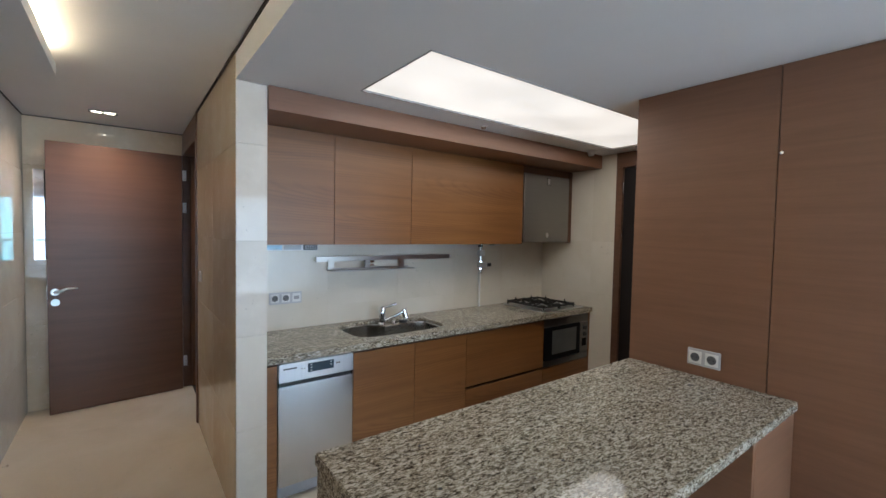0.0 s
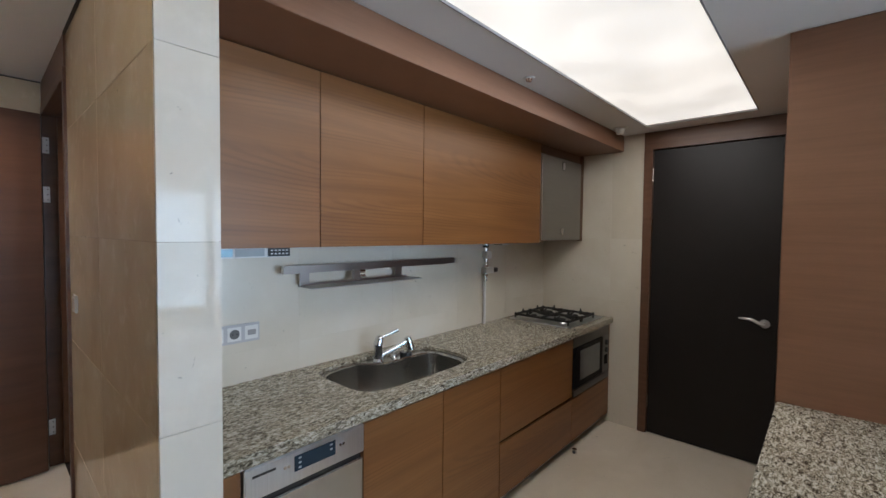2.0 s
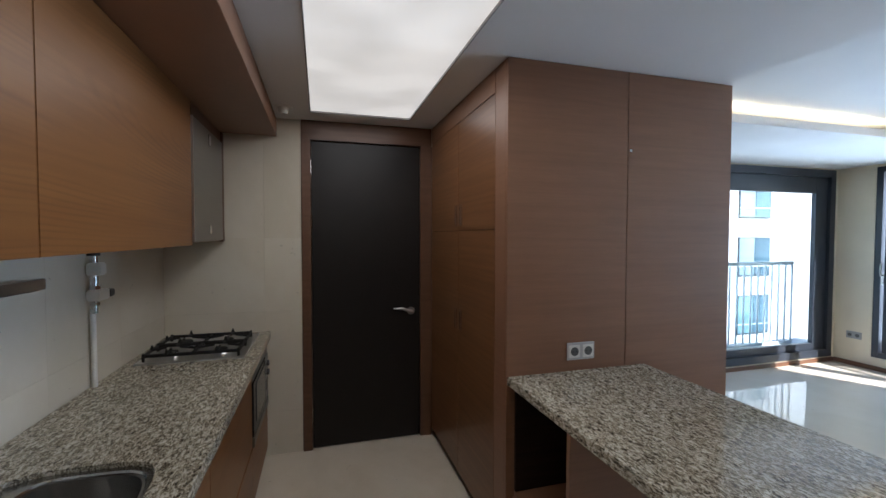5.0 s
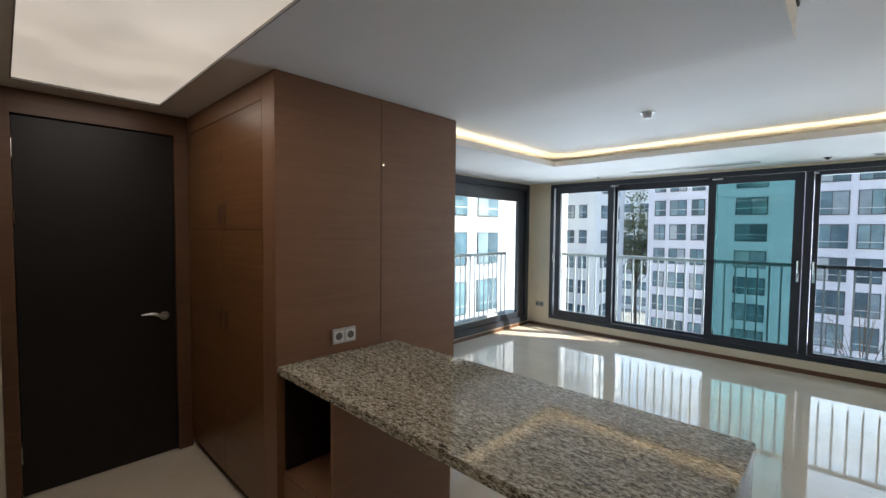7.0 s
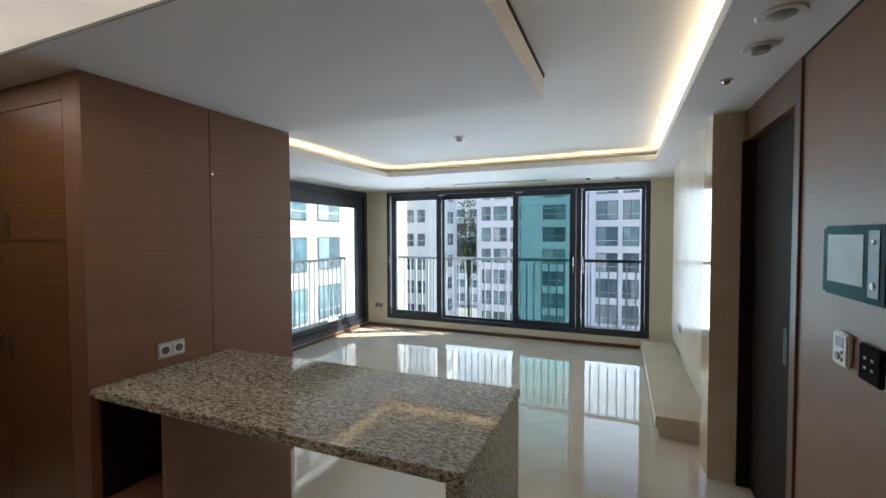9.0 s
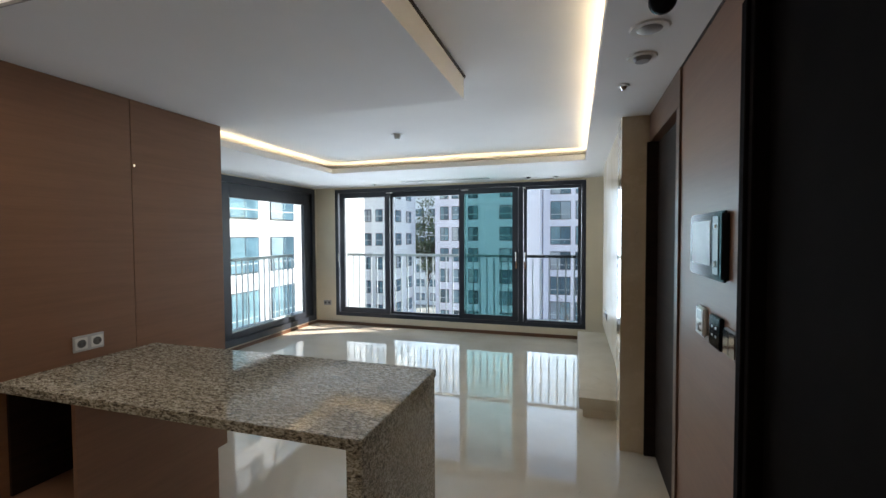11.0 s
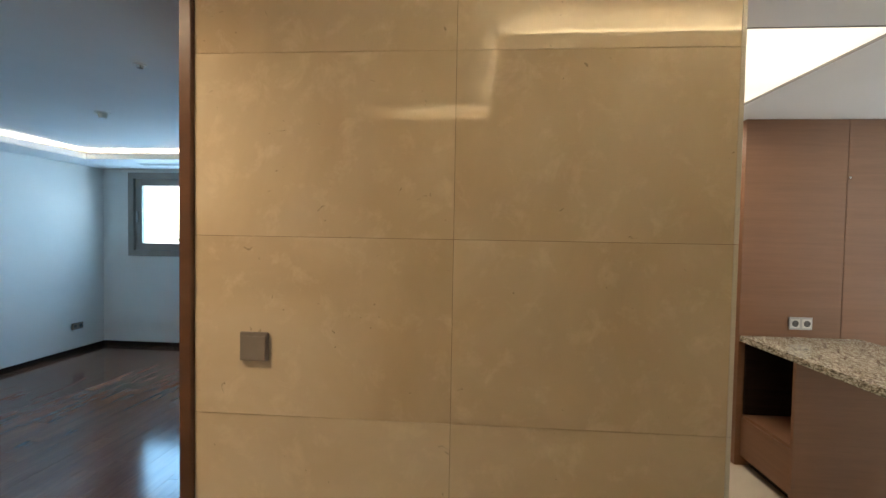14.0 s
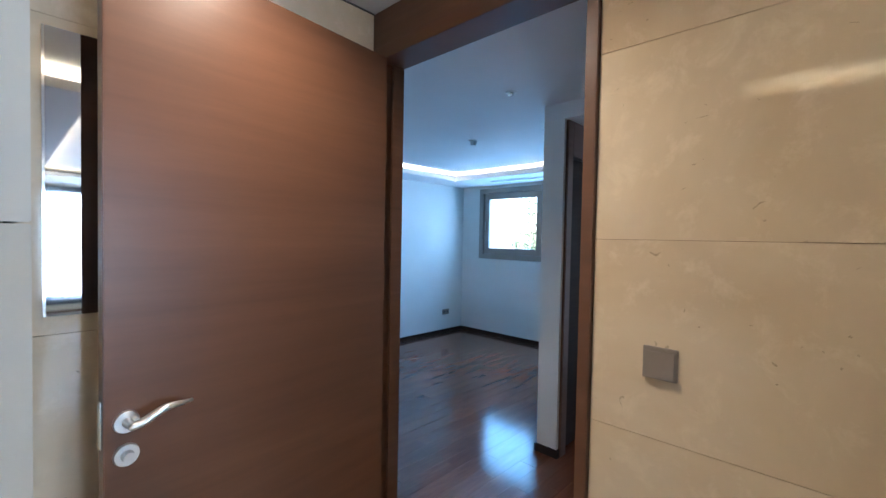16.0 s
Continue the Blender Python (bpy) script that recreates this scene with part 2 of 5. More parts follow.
M_WINFRAME = plain("window_frame_paint", (0.028, 0.034, 0.045), 0.4, vary=0.08)
M_GRANITE = granite("speckled_granite")
M_STEEL = steel("brushed_steel")
M_RAILST = steel("rail_steel", (0.42, 0.39, 0.36), 0.30)
M_HINGE = plain("satin_hinge", (0.82, 0.80, 0.78), 0.35, vary=0.05)
M_DISHW = steel("dishwasher_steel", (0.58, 0.59, 0.61), 0.2, (240, 240, 2))
M_STEELD = steel("dull_steel", (0.36, 0.35, 0.33), 0.4)
M_STEELH = steel("brushed_steel_level", stretch=(240, 240, 2))
M_SINK = steel("sink_steel", (0.42, 0.41, 0.39), 0.22, (40, 40, 40))
M_SATIN = plain("satin_chrome", (0.74, 0.73, 0.72), 0.3, 1.0, 0.03, relief=0)
M_CHROME = plain("chrome", (0.75, 0.75, 0.76), 0.08, 1.0, 0.02, relief=0)
M_IRON = plain("cast_iron", (0.012, 0.012, 0.012), 0.6)
M_PLATE = plain("socket_frame", (0.48, 0.48, 0.49), 0.35)
M_OUTLET = plain("outlet_grey", (0.10, 0.10, 0.10), 0.5)
M_GREYPL = plain("grey_plastic", (0.30, 0.30, 0.30), 0.45)
M_WHITEPL = plain("white_plastic", (0.72, 0.72, 0.70), 0.35)
M_BLACKGL = plain("black_glass", (0.010, 0.010, 0.011), 0.12, relief=0, gloss=0.03)
M_BLACKPL = plain("black_plastic", (0.015, 0.015, 0.016), 0.35)
M_OVENTRIM = steel("oven_trim_steel", (0.20, 0.195, 0.185), 0.34, (240, 240, 2))
M_OVENWIN = plain("oven_window", (0.10, 0.105, 0.10), 0.12, relief=0)
M_LCD = plain("display", (0.42, 0.46, 0.47), 0.25, relief=0, gloss=0.12)
M_LCDBLUE = plain("blue_display", (0.016, 0.034, 0.052), 0.12, relief=0)
# radio display: its light and cyan reflection are put into the base colour
M_RADIO = plain("cyan_display", (0.22, 0.42, 0.54), 0.12, relief=0, vary=0.3, scale=18)
M_SWITCH = plain("brass_grey_plate", (0.28, 0.235, 0.20), 0.35, 0.3)
M_RUBBER = plain("grey_rubber", (0.07, 0.07, 0.07), 0.7)
M_GLASS = glass("window_glass")
M_TEAL = glass("tinted_glass", (0.42, 0.65, 0.63))
M_PANEL = glowing("light_diffuser", (1.0, 0.92, 0.79), 0.25, 0.24, 2.6)
M_COVE = glowing("cove_strip", (1.0, 0.80, 0.49), 3.8)
M_COVE2 = glowing("bedroom_cove_strip", (1.0, 0.90, 0.72), 5.5)
M_SPOT = glowing("downlight_glow", (1.0, 0.88, 0.66), 6.0)
M_BEDFLOOR = wood("bedroom_floor", (0.13, 0.047, 0.024), (0.195, 0.073, 0.038), (0.26, 0.102, 0.054), 0.14, stretch=(1.2, 9, 9))
M_JOINT = plain("stone_joint", (0.22, 0.16, 0.10), 0.8)
# near-black of the solid strips that stand in for shade in open gaps
M_SHADOW = plain("shadow_gap", (0.05, 0.04, 0.035), 0.8)
M_MIRROR = plain("mirror", (0.52, 0.52, 0.55), 0.03, 1.0, 0.0, relief=0)


# ---- building helpers ----
def add_box(bm, x0, x1, y0, y1, z0, z1, bev=0.0):
    vs = [bm.verts.new((x, y, z)) for z in (z0, z1) for y in (y0, y1) for x in (x0, x1)]
    fs = [bm.faces.new([vs[i] for i in f]) for f in ((0, 2, 3, 1), (4, 5, 7, 6), (0, 1, 5, 4), (2, 6, 7, 3), (0, 4, 6, 2), (1, 3, 7, 5))]
    if bev:
        es = list({e for f in fs for e in f.edges})
        bmesh.ops.bevel(bm, geom=es, offset=min(bev, 0.45 * min(x1 - x0, y1 - y0, z1 - z0)), segments=2, affect="EDGES")


def add_cyl(bm, a, b, r, r2=None, seg=16):
    a, b = Vector(a), Vector(b)
    m = Matrix.Translation((a + b) / 2) @ (b - a).to_track_quat("Z", "Y").to_matrix().to_4x4()
    bmesh.ops.create_cone(bm, cap_ends=True, segments=seg, radius1=r, radius2=r if r2 is None else r2, depth=(b - a).length, matrix=m)


def add_tube(bm, pts, r, seg=10):
    for a, b in zip(pts, pts[1:]):
        add_cyl(bm, a, b, r, seg=seg)
    for p in pts[1:-1]:
        bmesh.ops.create_uvsphere(bm, u_segments=seg, v_segments=6, radius=r, matrix=Matrix.Translation(p))


def mesh_of(bm, name, mat, shift=(0, 0, 0), smooth=False):
    if any(shift):
        bmesh.ops.translate(bm, verts=bm.verts, vec=[-c for c in shift])
    bmesh.ops.recalc_face_normals(bm, faces=bm.faces)
    me = bpy.data.meshes.new(name)
    bm.to_mesh(me)
    bm.free()
    me.materials.append(mat)
    if smooth:
        me.shade_smooth()
        me.set_sharp_from_angle(angle=radians(40))
    return me


def thing(name, at, label, category, group="", kind=""):
    """An empty at the thing's base, which carries its parts."""
    ob = new(name)
    ob.location = at
    ob.empty_display_size = 0.1
    return tagged(ob, label, category, group, kind)


def base_of(ob):
    while ob.parent:
        ob = ob.parent
    return ob.location


def part(name, bm, mat, parent, label="", smooth=False):
    """A bmesh in world metres as one mesh under a thing or a part."""
    ob = new(name, mesh_of(bm, name, mat, base_of(parent), smooth))
    ob.parent = parent
    return tagged(ob, label)


def pbox(name, mat, parent, x0, x1, y0, y1, z0, z1, bev=0.0015, label=""):
    bm = bmesh.new()
    add_box(bm, x0, x1, y0, y1, z0, z1, bev)
    return part(name, bm, mat, parent, label)


def setting(name, mat, boxes, label, category, bev=0.0):
    """A piece of the setting from one or more boxes."""
    bm = bmesh.new()
    for b in boxes:
        add_box(bm, *b, bev)
    x0, y0, z0 = boxes[0][0], boxes[0][2], boxes[0][4]
    ob = new(name, mesh_of(bm, name, mat, (x0, y0, z0)))
    ob.location = (x0, y0, z0)
    return tagged(ob, label, category, kind="structure")


def lone(name, bm, mat, at, label, category, group="", smooth=False):
    """A thing made of one single mesh."""
    ob = new(name, mesh_of(bm, name, mat, at, smooth))
    ob.location = at
    return tagged(ob, label, category, group)


# ---- setting: floors, walls, ceilings ----
Z_DROP, Z_SOFF, Z_UP = 2.315, 2.325, 2.455
XE = 3.605   # face of the kitchen's end wall
setting("floor", M_FLOOR, [(-3.2, 4.3, -4.35, 3.05, -0.12, 0.0), (-3.2, 0.50, 3.05, 4.85, -0.12, 0.0)], "cream polished marble floor of kitchen, hall and living room", "floor")
setting("wall_kitchen_back", M_TILE, [(0.592, 3.80, 2.9412, 3.10, 0, 2.5)], "core of the tiled kitchen wall behind the worktop", "wall")
setting("wall_kitchen_end", M_TILE, [(XE + 0.012, 3.80, 2.10, 2.94, 0, 2.5), (XE + 0.01, 3.80, 1.16, 2.10, 2.30, 2.5), (3.72, 3.80, 1.16, 2.10, 0, 2.30), (3.645, 3.80, -0.12, 1.16, 0, 2.5)], "cream tiled end wall beside the black door", "wall")
setting("wall_hall", M_JOINT, [(0.452, 0.580, 2.292, 3.735, 0, 2.5)], "core of the marble-clad wall between hall and kitchen", "wall")
setting("wall_hall_end", M_MARBLE, [(-0.69, 0.452, 4.75, 4.87, 0, 2.5)], "polished cream marble wall at the hall's end", "wall")
setting("wall_hall_side", M_JOINT, [(-1.749, -0.691, 3.602, 4.75, 0, 2.5)], "core of the marble-clad block beside the hall", "wall")
setting("wall_entry", M_MARBLE, [(-1.90, -1.75, 1.95, 4.75, 0, 2.5)], "cream marble wall of the entry", "wall")
setting("wall_panel", M_BLOCK, [(-0.80, -0.672, 0.04, 0.865, 0, 2.5)], "brown panelled wall with intercom and thermostat", "wall")
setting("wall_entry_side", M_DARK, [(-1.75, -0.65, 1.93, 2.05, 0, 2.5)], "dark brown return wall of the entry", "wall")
setting("wall_pier", M_MARBLE, [(-0.80, -0.49, -1.10, -0.83, 0, 2.5)], "cream marble pier beside the side door", "wall")
setting("wall_tv", M_TV, [(-0.80, -0.505, -3.05, -1.10, 0.45, 2.5), (-0.80, -0.60, -3.05, -1.10, 0, 0.45)], "polished marble television wall above the low bench", "wall")
setting("wall_living_west", M_CREAM, [(-0.80, -0.62, -4.30, -3.05, 0, 2.5)], "cream wall beside the balcony window", "wall")
setting("wall_living_south", M_CREAM, [(-0.62, -0.335, -4.30, -4.05, 0, 2.5), (3.75, 4.30, -4.30, -4.05, 0, 2.5), (-0.335, 3.75, -4.30, -4.05, 0, 0.145), (-0.335, 3.75, -4.30, -4.05, 2.30, 2.5)], "cream wall round the wide balcony window", "wall")
setting("wall_living_east", M_CREAM, [(4.12, 4.30, -1.35, -0.12, 0, 2.5), (4.12, 4.30, -4.05, -4.0, 0, 2.5), (4.12, 4.30, -4.0, -1.35, 0, 0.06), (4.12, 4.30, -4.0, -1.35, 2.31, 2.5)], "cream wall round the side window", "wall")
setting("wall_living_north", M_CREAM, [(3.645, 4.30, -0.12, 0.03, 0, 2.5)], "cream wall beside the tall cupboards", "wall")
setting("wall_bedroom_north", M_BEDWALL, [(0.592, 4.55, 7.80, 7.95, 0, 2.5)], "pale papered bedroom wall with a wall socket", "wall")
setting("wall_bedroom_east", M_BEDWALL, [(4.55, 4.70, 3.10, 5.40, 0, 2.5), (4.55, 4.70, 7.45, 7.95, 0, 2.5), (4.55, 4.70, 5.40, 7.45, 0, 1.18), (4.55, 4.70, 5.40, 7.45, 2.265, 2.5)], "pale papered bedroom wall round the window", "wall")
setting("wall_bedroom_west", M_BEDWALL, [(0.452, 0.592, 4.75, 7.95, 0, 2.5)], "pale papered bedroom wall beside the door", "wall")
setting("wall_bedroom_closet", M_WHITE, [(1.93, 1.955, 4.63, 4.785, 0, 2.31), (2.87, 4.55, 4.63, 4.785, 0, 2.31)], "white partition end inside the bedroom", "wall")
setting("wall_side_room_west", M_WHITE, [(-3.2, -3.05, -2.5, 1.95, 0, 0.9), (-3.2, -3.05, -2.5, -0.9, 0.9, 2.5), (-3.2, -3.05, 0.6, 1.95, 0.9, 2.5), (-3.2, -3.05, -0.9, 0.6, 2.1, 2.5)], "white wall of the side room round its window", "wall")
setting("wall_side_room_south", M_WHITE, [(-3.2, -0.80, -2.65, -2.5, 0, 2.5)], "plain white end wall of the side room", "wall")
setting("wall_side_room_north", M_WHITE, [(-3.2, -1.75, 1.95, 2.05, 0, 2.5)], "plain white wall of the side room", "wall")
setting("ceiling_kitchen", M_CEIL, [(0.44, 3.80, -0.095, 1.375, Z_DROP, 2.45), (0.44, 3.80, 2.035, 2.279, Z_DROP, 2.45), (0.593, 3.80, 2.279, 2.94, Z_DROP, 2.45), (0.44, 1.005, 1.375, 2.035, Z_DROP, 2.45), (3.40, 3.80, 1.375, 2.035, Z_DROP, 2.45), (1.005, 3.40, 1.375, 2.035, 2.42, 2.45)], "dropped white kitchen ceiling with a recess for the light", "ceiling")
setting("ceiling_upper", M_CEIL, [(-1.95, 4.30, -4.30, 4.85, Z_UP, 2.60), (-3.2, -1.95, -4.3, 2.05, Z_UP, 2.60)], "white upper ceiling of hall and living room", "ceiling")
setting("ceiling_soffit", M_CEIL, [(-0.62, 4.12, -4.05, -2.54, Z_SOFF, 2.365), (-0.70, -0.30, -2.54, 2.85, Z_SOFF, 2.365), (-1.745, -0.70, 1.935, 2.85, Z_SOFF, 2.365), (-1.745, -1.60, 2.85, 3.589, Z_SOFF, 2.365), (2.85, 4.12, -2.54, -0.12, Z_SOFF, 2.365),
    (-0.30, -0.288, -2.525, 2.85, Z_SOFF, 2.385), (2.838, 2.85, -2.525, -0.12, Z_SOFF, 2.385), (-0.30, 2.85, -2.54, -2.525, Z_SOFF, 2.385), (-1.60, -0.288, 2.85, 2.862, Z_SOFF, 2.385), (-1.60, -1.588, 2.862, 3.589, Z_SOFF, 2.385)], "lowered white ceiling border with a light cove", "ceiling")
setting("ceiling_bedroom", M_CEIL, [(0.5, 4.7, 3.1, 7.95, 2.42, 2.55), (3.85, 4.55, 4.787, 7.80, 2.31, 2.35), (0.592, 3.85, 7.36, 7.80, 2.31, 2.35), (3.838, 3.85, 4.787, 7.36, 2.31, 2.372), (0.592, 3.85, 7.348, 7.36, 2.31, 2.372), (1.93, 4.55, 3.10, 4.785, 2.3105, 2.419)], "white bedroom ceiling with a lit border", "ceiling")
setting("trim_drop", M_SHADOW, [(0.432, 0.44, -0.10, 2.28, 2.442, 2.455), (0.44, 2.25, -0.103, -0.095, 2.442, 2.455)], "dark shadow joint along the ceiling drop", "trim")
setting("trim_hall", M_SHADOW, [(0.430, 0.440, 2.28, 3.735, 2.446, 2.455), (-0.69, 0.43, 4.740, 4.75, 2.446, 2.455), (-0.679, -0.674, 3.60, 4.74, 2.446, 2.455), (-0.672, -0.665, 0.04, 0.865, 2.318, 2.325)], "dark shadow joint under the hall ceiling", "trim")
setting("baseboard", M_WALNUT, [(-0.22, 4.106, -4.048, -4.036, 0.0, 0.05), (4.106, 4.118, -4.036, -0.12, 0.0, 0.045)], "brown wooden baseboard below the windows", "baseboard")
setting("baseboard_bedroom", M_DARK, [(0.592, 4.55, 7.788, 7.80, 0, 0.055), (4.538, 4.55, 4.80, 7.788, 0, 0.055), (1.918, 1.93, 4.618, 4.797, 0, 0.055), (1.93, 1.953, 4.618, 4.63, 0, 0.055)], "dark baseboard round the bedroom", "baseboard")
setting("toe_kick", M_STEELH, [(0.66, XE - 0.005, 2.385, 2.40, 0.0, 0.068)], "brushed metal plinth under the kitchen cupboards", "plinth")


# ---- shared small parts ----
def socket_plate(at, normal, modules, group="", face=None):
    """Plate with sockets; normal is 'y-', 'x-', 'y+' or 'x+', the side that it faces. The last letter of a module: s socket, w switch, b blank."""
    x, y, z = at
    n = len(modules)
    w = 0.074
    t = thing("wall_socket", at, "dark grey wall socket plate with round outlets" if face else "pale grey wall socket plate with round outlets", "socket", group)

    def place(u0, u1, d0, d1, z0, z1):
        a, b = sorted((d0, d1))
        if normal == "y-":
            return (x + u0, x + u1, y - b, y - a, z + z0, z + z1)
        if normal == "y+":
            return (x - u1, x - u0, y + a, y + b, z + z0, z + z1)
        if normal == "x-":
            return (x - b, x - a, y - u1, y - u0, z + z0, z + z1)
        return (x + a, x + b, y + u0, y + u1, z + z0, z + z1)

    def out(u, d, dz):
        b = place(u, u, d, d, dz, dz)
        return (b[0], b[2], b[4])
    pbox("plate", face or M_PLATE, t, *place(-n * w / 2, n * w / 2, 0, 0.008, -0.041, 0.041), 0.002, "grey metal-look frame")
    for k, kind in enumerate(modules):
        c = (k - (n - 1) / 2) * w
        pbox("insert", face or M_WHITEPL, t, *place(c - 0.029, c + 0.029, 0.008, 0.011, -0.030, 0.030), 0.001, "grey plastic insert" if face else "white plastic insert")
        if kind == "s":
            bm = bmesh.new()
            add_cyl(bm, out(c, 0.011, 0), out(c, 0.0125, 0), 0.021, seg=20)
            o = part("outlet", bm, M_OUTLET, t, "dark grey round recess")
            for dz in (-0.0095, 0.0095):
                bm = bmesh.new()
                add_cyl(bm, out(c + dz, 0.0125, 0), out(c + dz, 0.0135, 0), 0.0035, seg=8)
                part("hole", bm, M_BLACKPL, o, "dark pin hole")
        elif kind == "b":
            pbox("window", M_GREYPL, t, *place(c - 0.018, c + 0.018, 0.011, 0.0125, -0.012, 0.012), 0.0005, "grey cover flap")
    return t


def ease(u):
    u = max(0.0, min(1.0, u))
    return u * u * (3 - 2 * u)


def lever(parent, base, out_dir, along, mat=None):
    """Round rose with a curved lever, on a door's face."""
    o, a, b = Vector(out_dir), Vector(along), Vector(base)
    bm = bmesh.new()
    add_cyl(bm, b, b + o * 0.008, 0.029, 0.027, 32)
    rose = part("rose", bm, M_SATIN, parent, "round satin chrome rose", True)
    bm = bmesh.new()
    add_cyl(bm, b + o * 0.008, b + o * 0.046, 0.0115, 0.0100, 18)
    line = []
    for k in range(15):
        u = k / 14
        line.append((b + o * (0.046 + 0.006 * math.sin(math.pi * u)) + a * (0.138 * u) + Vector((0, 0, 0.030 * ease(u / 0.6) - 0.002 * u)), 0.0100 + 0.0015 * math.sin(math.pi * u) - 0.0065 * u * u))
    for (p, r), (q, r2) in zip(line, line[1:]):
        add_cyl(bm, p, q, r, r2, 14)
        bmesh.ops.create_uvsphere(bm, u_segments=12, v_segments=8, radius=r * 0.99, matrix=Matrix.Translation(p))
    part("lever", bm, M_SATIN, rose, "curved satin chrome lever", True)


def disc(name, at, r, h, mat, label, category, ring=None):
    """Round ceiling fitting that hangs from the ceiling at z."""
    x, y, z = at
    t = thing(name, at, label, category)
    bm = bmesh.new()
    add_cyl(bm, (x, y, z - 0.006), (x, y, z), r * 0.92, r, 28)
    part("flange", bm, mat, t, smooth=True)
    bm = bmesh.new()
    add_cyl(bm, (x, y, z - h), (x, y, z - 0.006), r * 0.45, r * 0.62, 24)
    part("body", bm, ring or mat, t, smooth=True)
    return t


# ---- kitchen: worktop, sink, tap, hob ----
def sink_outline(grow=0.0, bay=0.055, run=0.30, n=96):
    """Oblong outline whose back edge steps in on the tap's side."""
    cx, cy, hx, hy, pts = 1.568, 2.638, 0.367 + grow, 0.229 + grow, []
    for k in range(n):
        a = 2 * math.pi * k / n
        c, s = math.cos(a), math.sin(a)
        x = hx * math.copysign(abs(c) ** 0.42, c)
        y = hy * math.copysign(abs(s) ** 0.42, s)
        if y > 0:
            y -= bay * ease((cx + x - 1.495) / run) * (y / hy)
        pts.append((cx + x, cy + y))
    return pts


def ring_loft(bm, rings):
    vs = [[bm.verts.new(p) for p in r] for r in rings]
    n = len(vs[0])
    for a, b in zip(vs, vs[1:]):
        for k in range(n):
            bm.faces.new((a[k], a[(k + 1) % n], b[(k + 1) % n], b[k]))
    return vs


def worktop():
    bm = bmesh.new()
    x0, x1, y0, y1, z0, z1 = 0.594, XE - 0.002, 2.305, 2.938, 0.838, 0.86
    hole = sink_outline()
    outer = [(x0, y0), (x1, y0), (x1, y1), (x0, y1)]
    loops = {}
    for z in (z0, z1):
        o = [bm.verts.new((x, y, z)) for x, y in outer]
        h = [bm.verts.new((x, y, z)) for x, y in hole]
        es = [bm.edges.new((v[k], v[(k + 1) % len(v)])) for v in (o, h) for k in range(len(v))]
        bmesh.ops.triangle_fill(bm, use_beauty=True, edges=es)
        loops[z] = (o, h)
    for i in (0, 1):
        a, b = loops[z0][i], loops[z1][i]
        for k in range(len(a)):
            bm.faces.new((a[k], a[(k + 1) % len(a)], b[(k + 1) % len(a)], b[k]))
    top = thing("worktop", (x0, y0, 0.818), "speckled beige granite worktop cut out for a sink", "worktop")
    part("slab", bm, M_GRANITE, top)
    pbox("front_edge", M_GRANITE, top, x0, x1, y0, y0 + 0.04, 0.818, 0.8379, 0.0, "built-up granite front edge")

    t = thing("kitchen_sink", (1.555, 2.615, 0.64), "undermounted stainless steel kidney-shaped kitchen sink", "sink")
    bm = bmesh.new()
    rings = []
    for grow, z in ((0.012, 0.846), (-0.008, 0.845)):
        rings.append([(x, y, z) for x, y in sink_outline(grow)])
    for grow, z in ((-0.016, 0.844), (-0.019, 0.838), (-0.026, 0.836), (-0.030, 0.80), (-0.042, 0.70), (-0.065, 0.665), (-0.11, 0.652)):
        rings.append([(x, y, z) for x, y in sink_outline(grow, 0.105, 0.06)])
    vs = ring_loft(bm, rings)
    c = bm.verts.new((1.57, 2.57, 0.648))
    for k in range(len(vs[-1])):
        bm.faces.new((vs[-1][k], vs[-1][(k + 1) % len(vs[-1])], c))
    part("bowl", bm, M_SINK, t, smooth=True)
    bm = bmesh.new()
    add_cyl(bm, (1.72, 2.55, 0.655), (1.72, 2.55, 0.662), 0.055, 0.05, 28)
    d = part("drain", bm, M_CHROME, t, "round chrome drain", True)
    bm = bmesh.new()
    add_cyl(bm, (1.72, 2.55, 0.662), (1.72, 2.55, 0.665), 0.036, 0.032, 24)
    part("strainer", bm, M_SINK, d, smooth=True)
    for k in (0, 1):
        bm = bmesh.new()
        add_cyl(bm, (1.70 + 0.028 * k, 2.738, 0.795), (1.70 + 0.028 * k, 2.730, 0.795), 0.007, seg=12)
        part("overflow", bm, M_BLACKPL, t, "dark overflow hole")

    bx, by, zd = 1.574, 2.803, 0.8452
    t = thing("kitchen_tap", (bx, by, zd), "chrome mixer tap with a pull-out spout", "tap")
    bm = bmesh.new()
    add_cyl(bm, (bx, by, zd), (bx, by, zd + 0.012), 0.032, 0.027, 28)
    add_cyl(bm, (bx, by, zd + 0.012), (bx, by, zd + 0.084), 0.0250, 0.0260, 28)
    part("body", bm, M_CHROME, t, smooth=True)
    bm = bmesh.new()
    add_cyl(bm, (bx, by, zd + 0.085), (bx + 0.006, by - 0.002, zd + 0.115), 0.0268, 0.023, 28)
    bmesh.ops.create_uvsphere(bm, u_segments=20, v_segments=10, radius=0.023, matrix=Matrix.Translation((bx + 0.006, by - 0.002, zd + 0.114)))
    add_tube(bm, [(bx + 0.012, by - 0.004, zd + 0.124), (bx + 0.045, by - 0.018, zd + 0.132), (bx + 0.105, by - 0.04, zd + 0.154)], 0.0092, 12)
    part("lever", bm, M_CHROME, t, smooth=True)
    bm = bmesh.new()
    add_tube(bm, [(bx + 0.015, by - 0.006, zd + 0.025), (bx + 0.09, by - 0.035, zd + 0.055), (bx + 0.152, by - 0.055, zd + 0.085)], 0.0140, 14)
    s = part("spout", bm, M_CHROME, t, smooth=True)
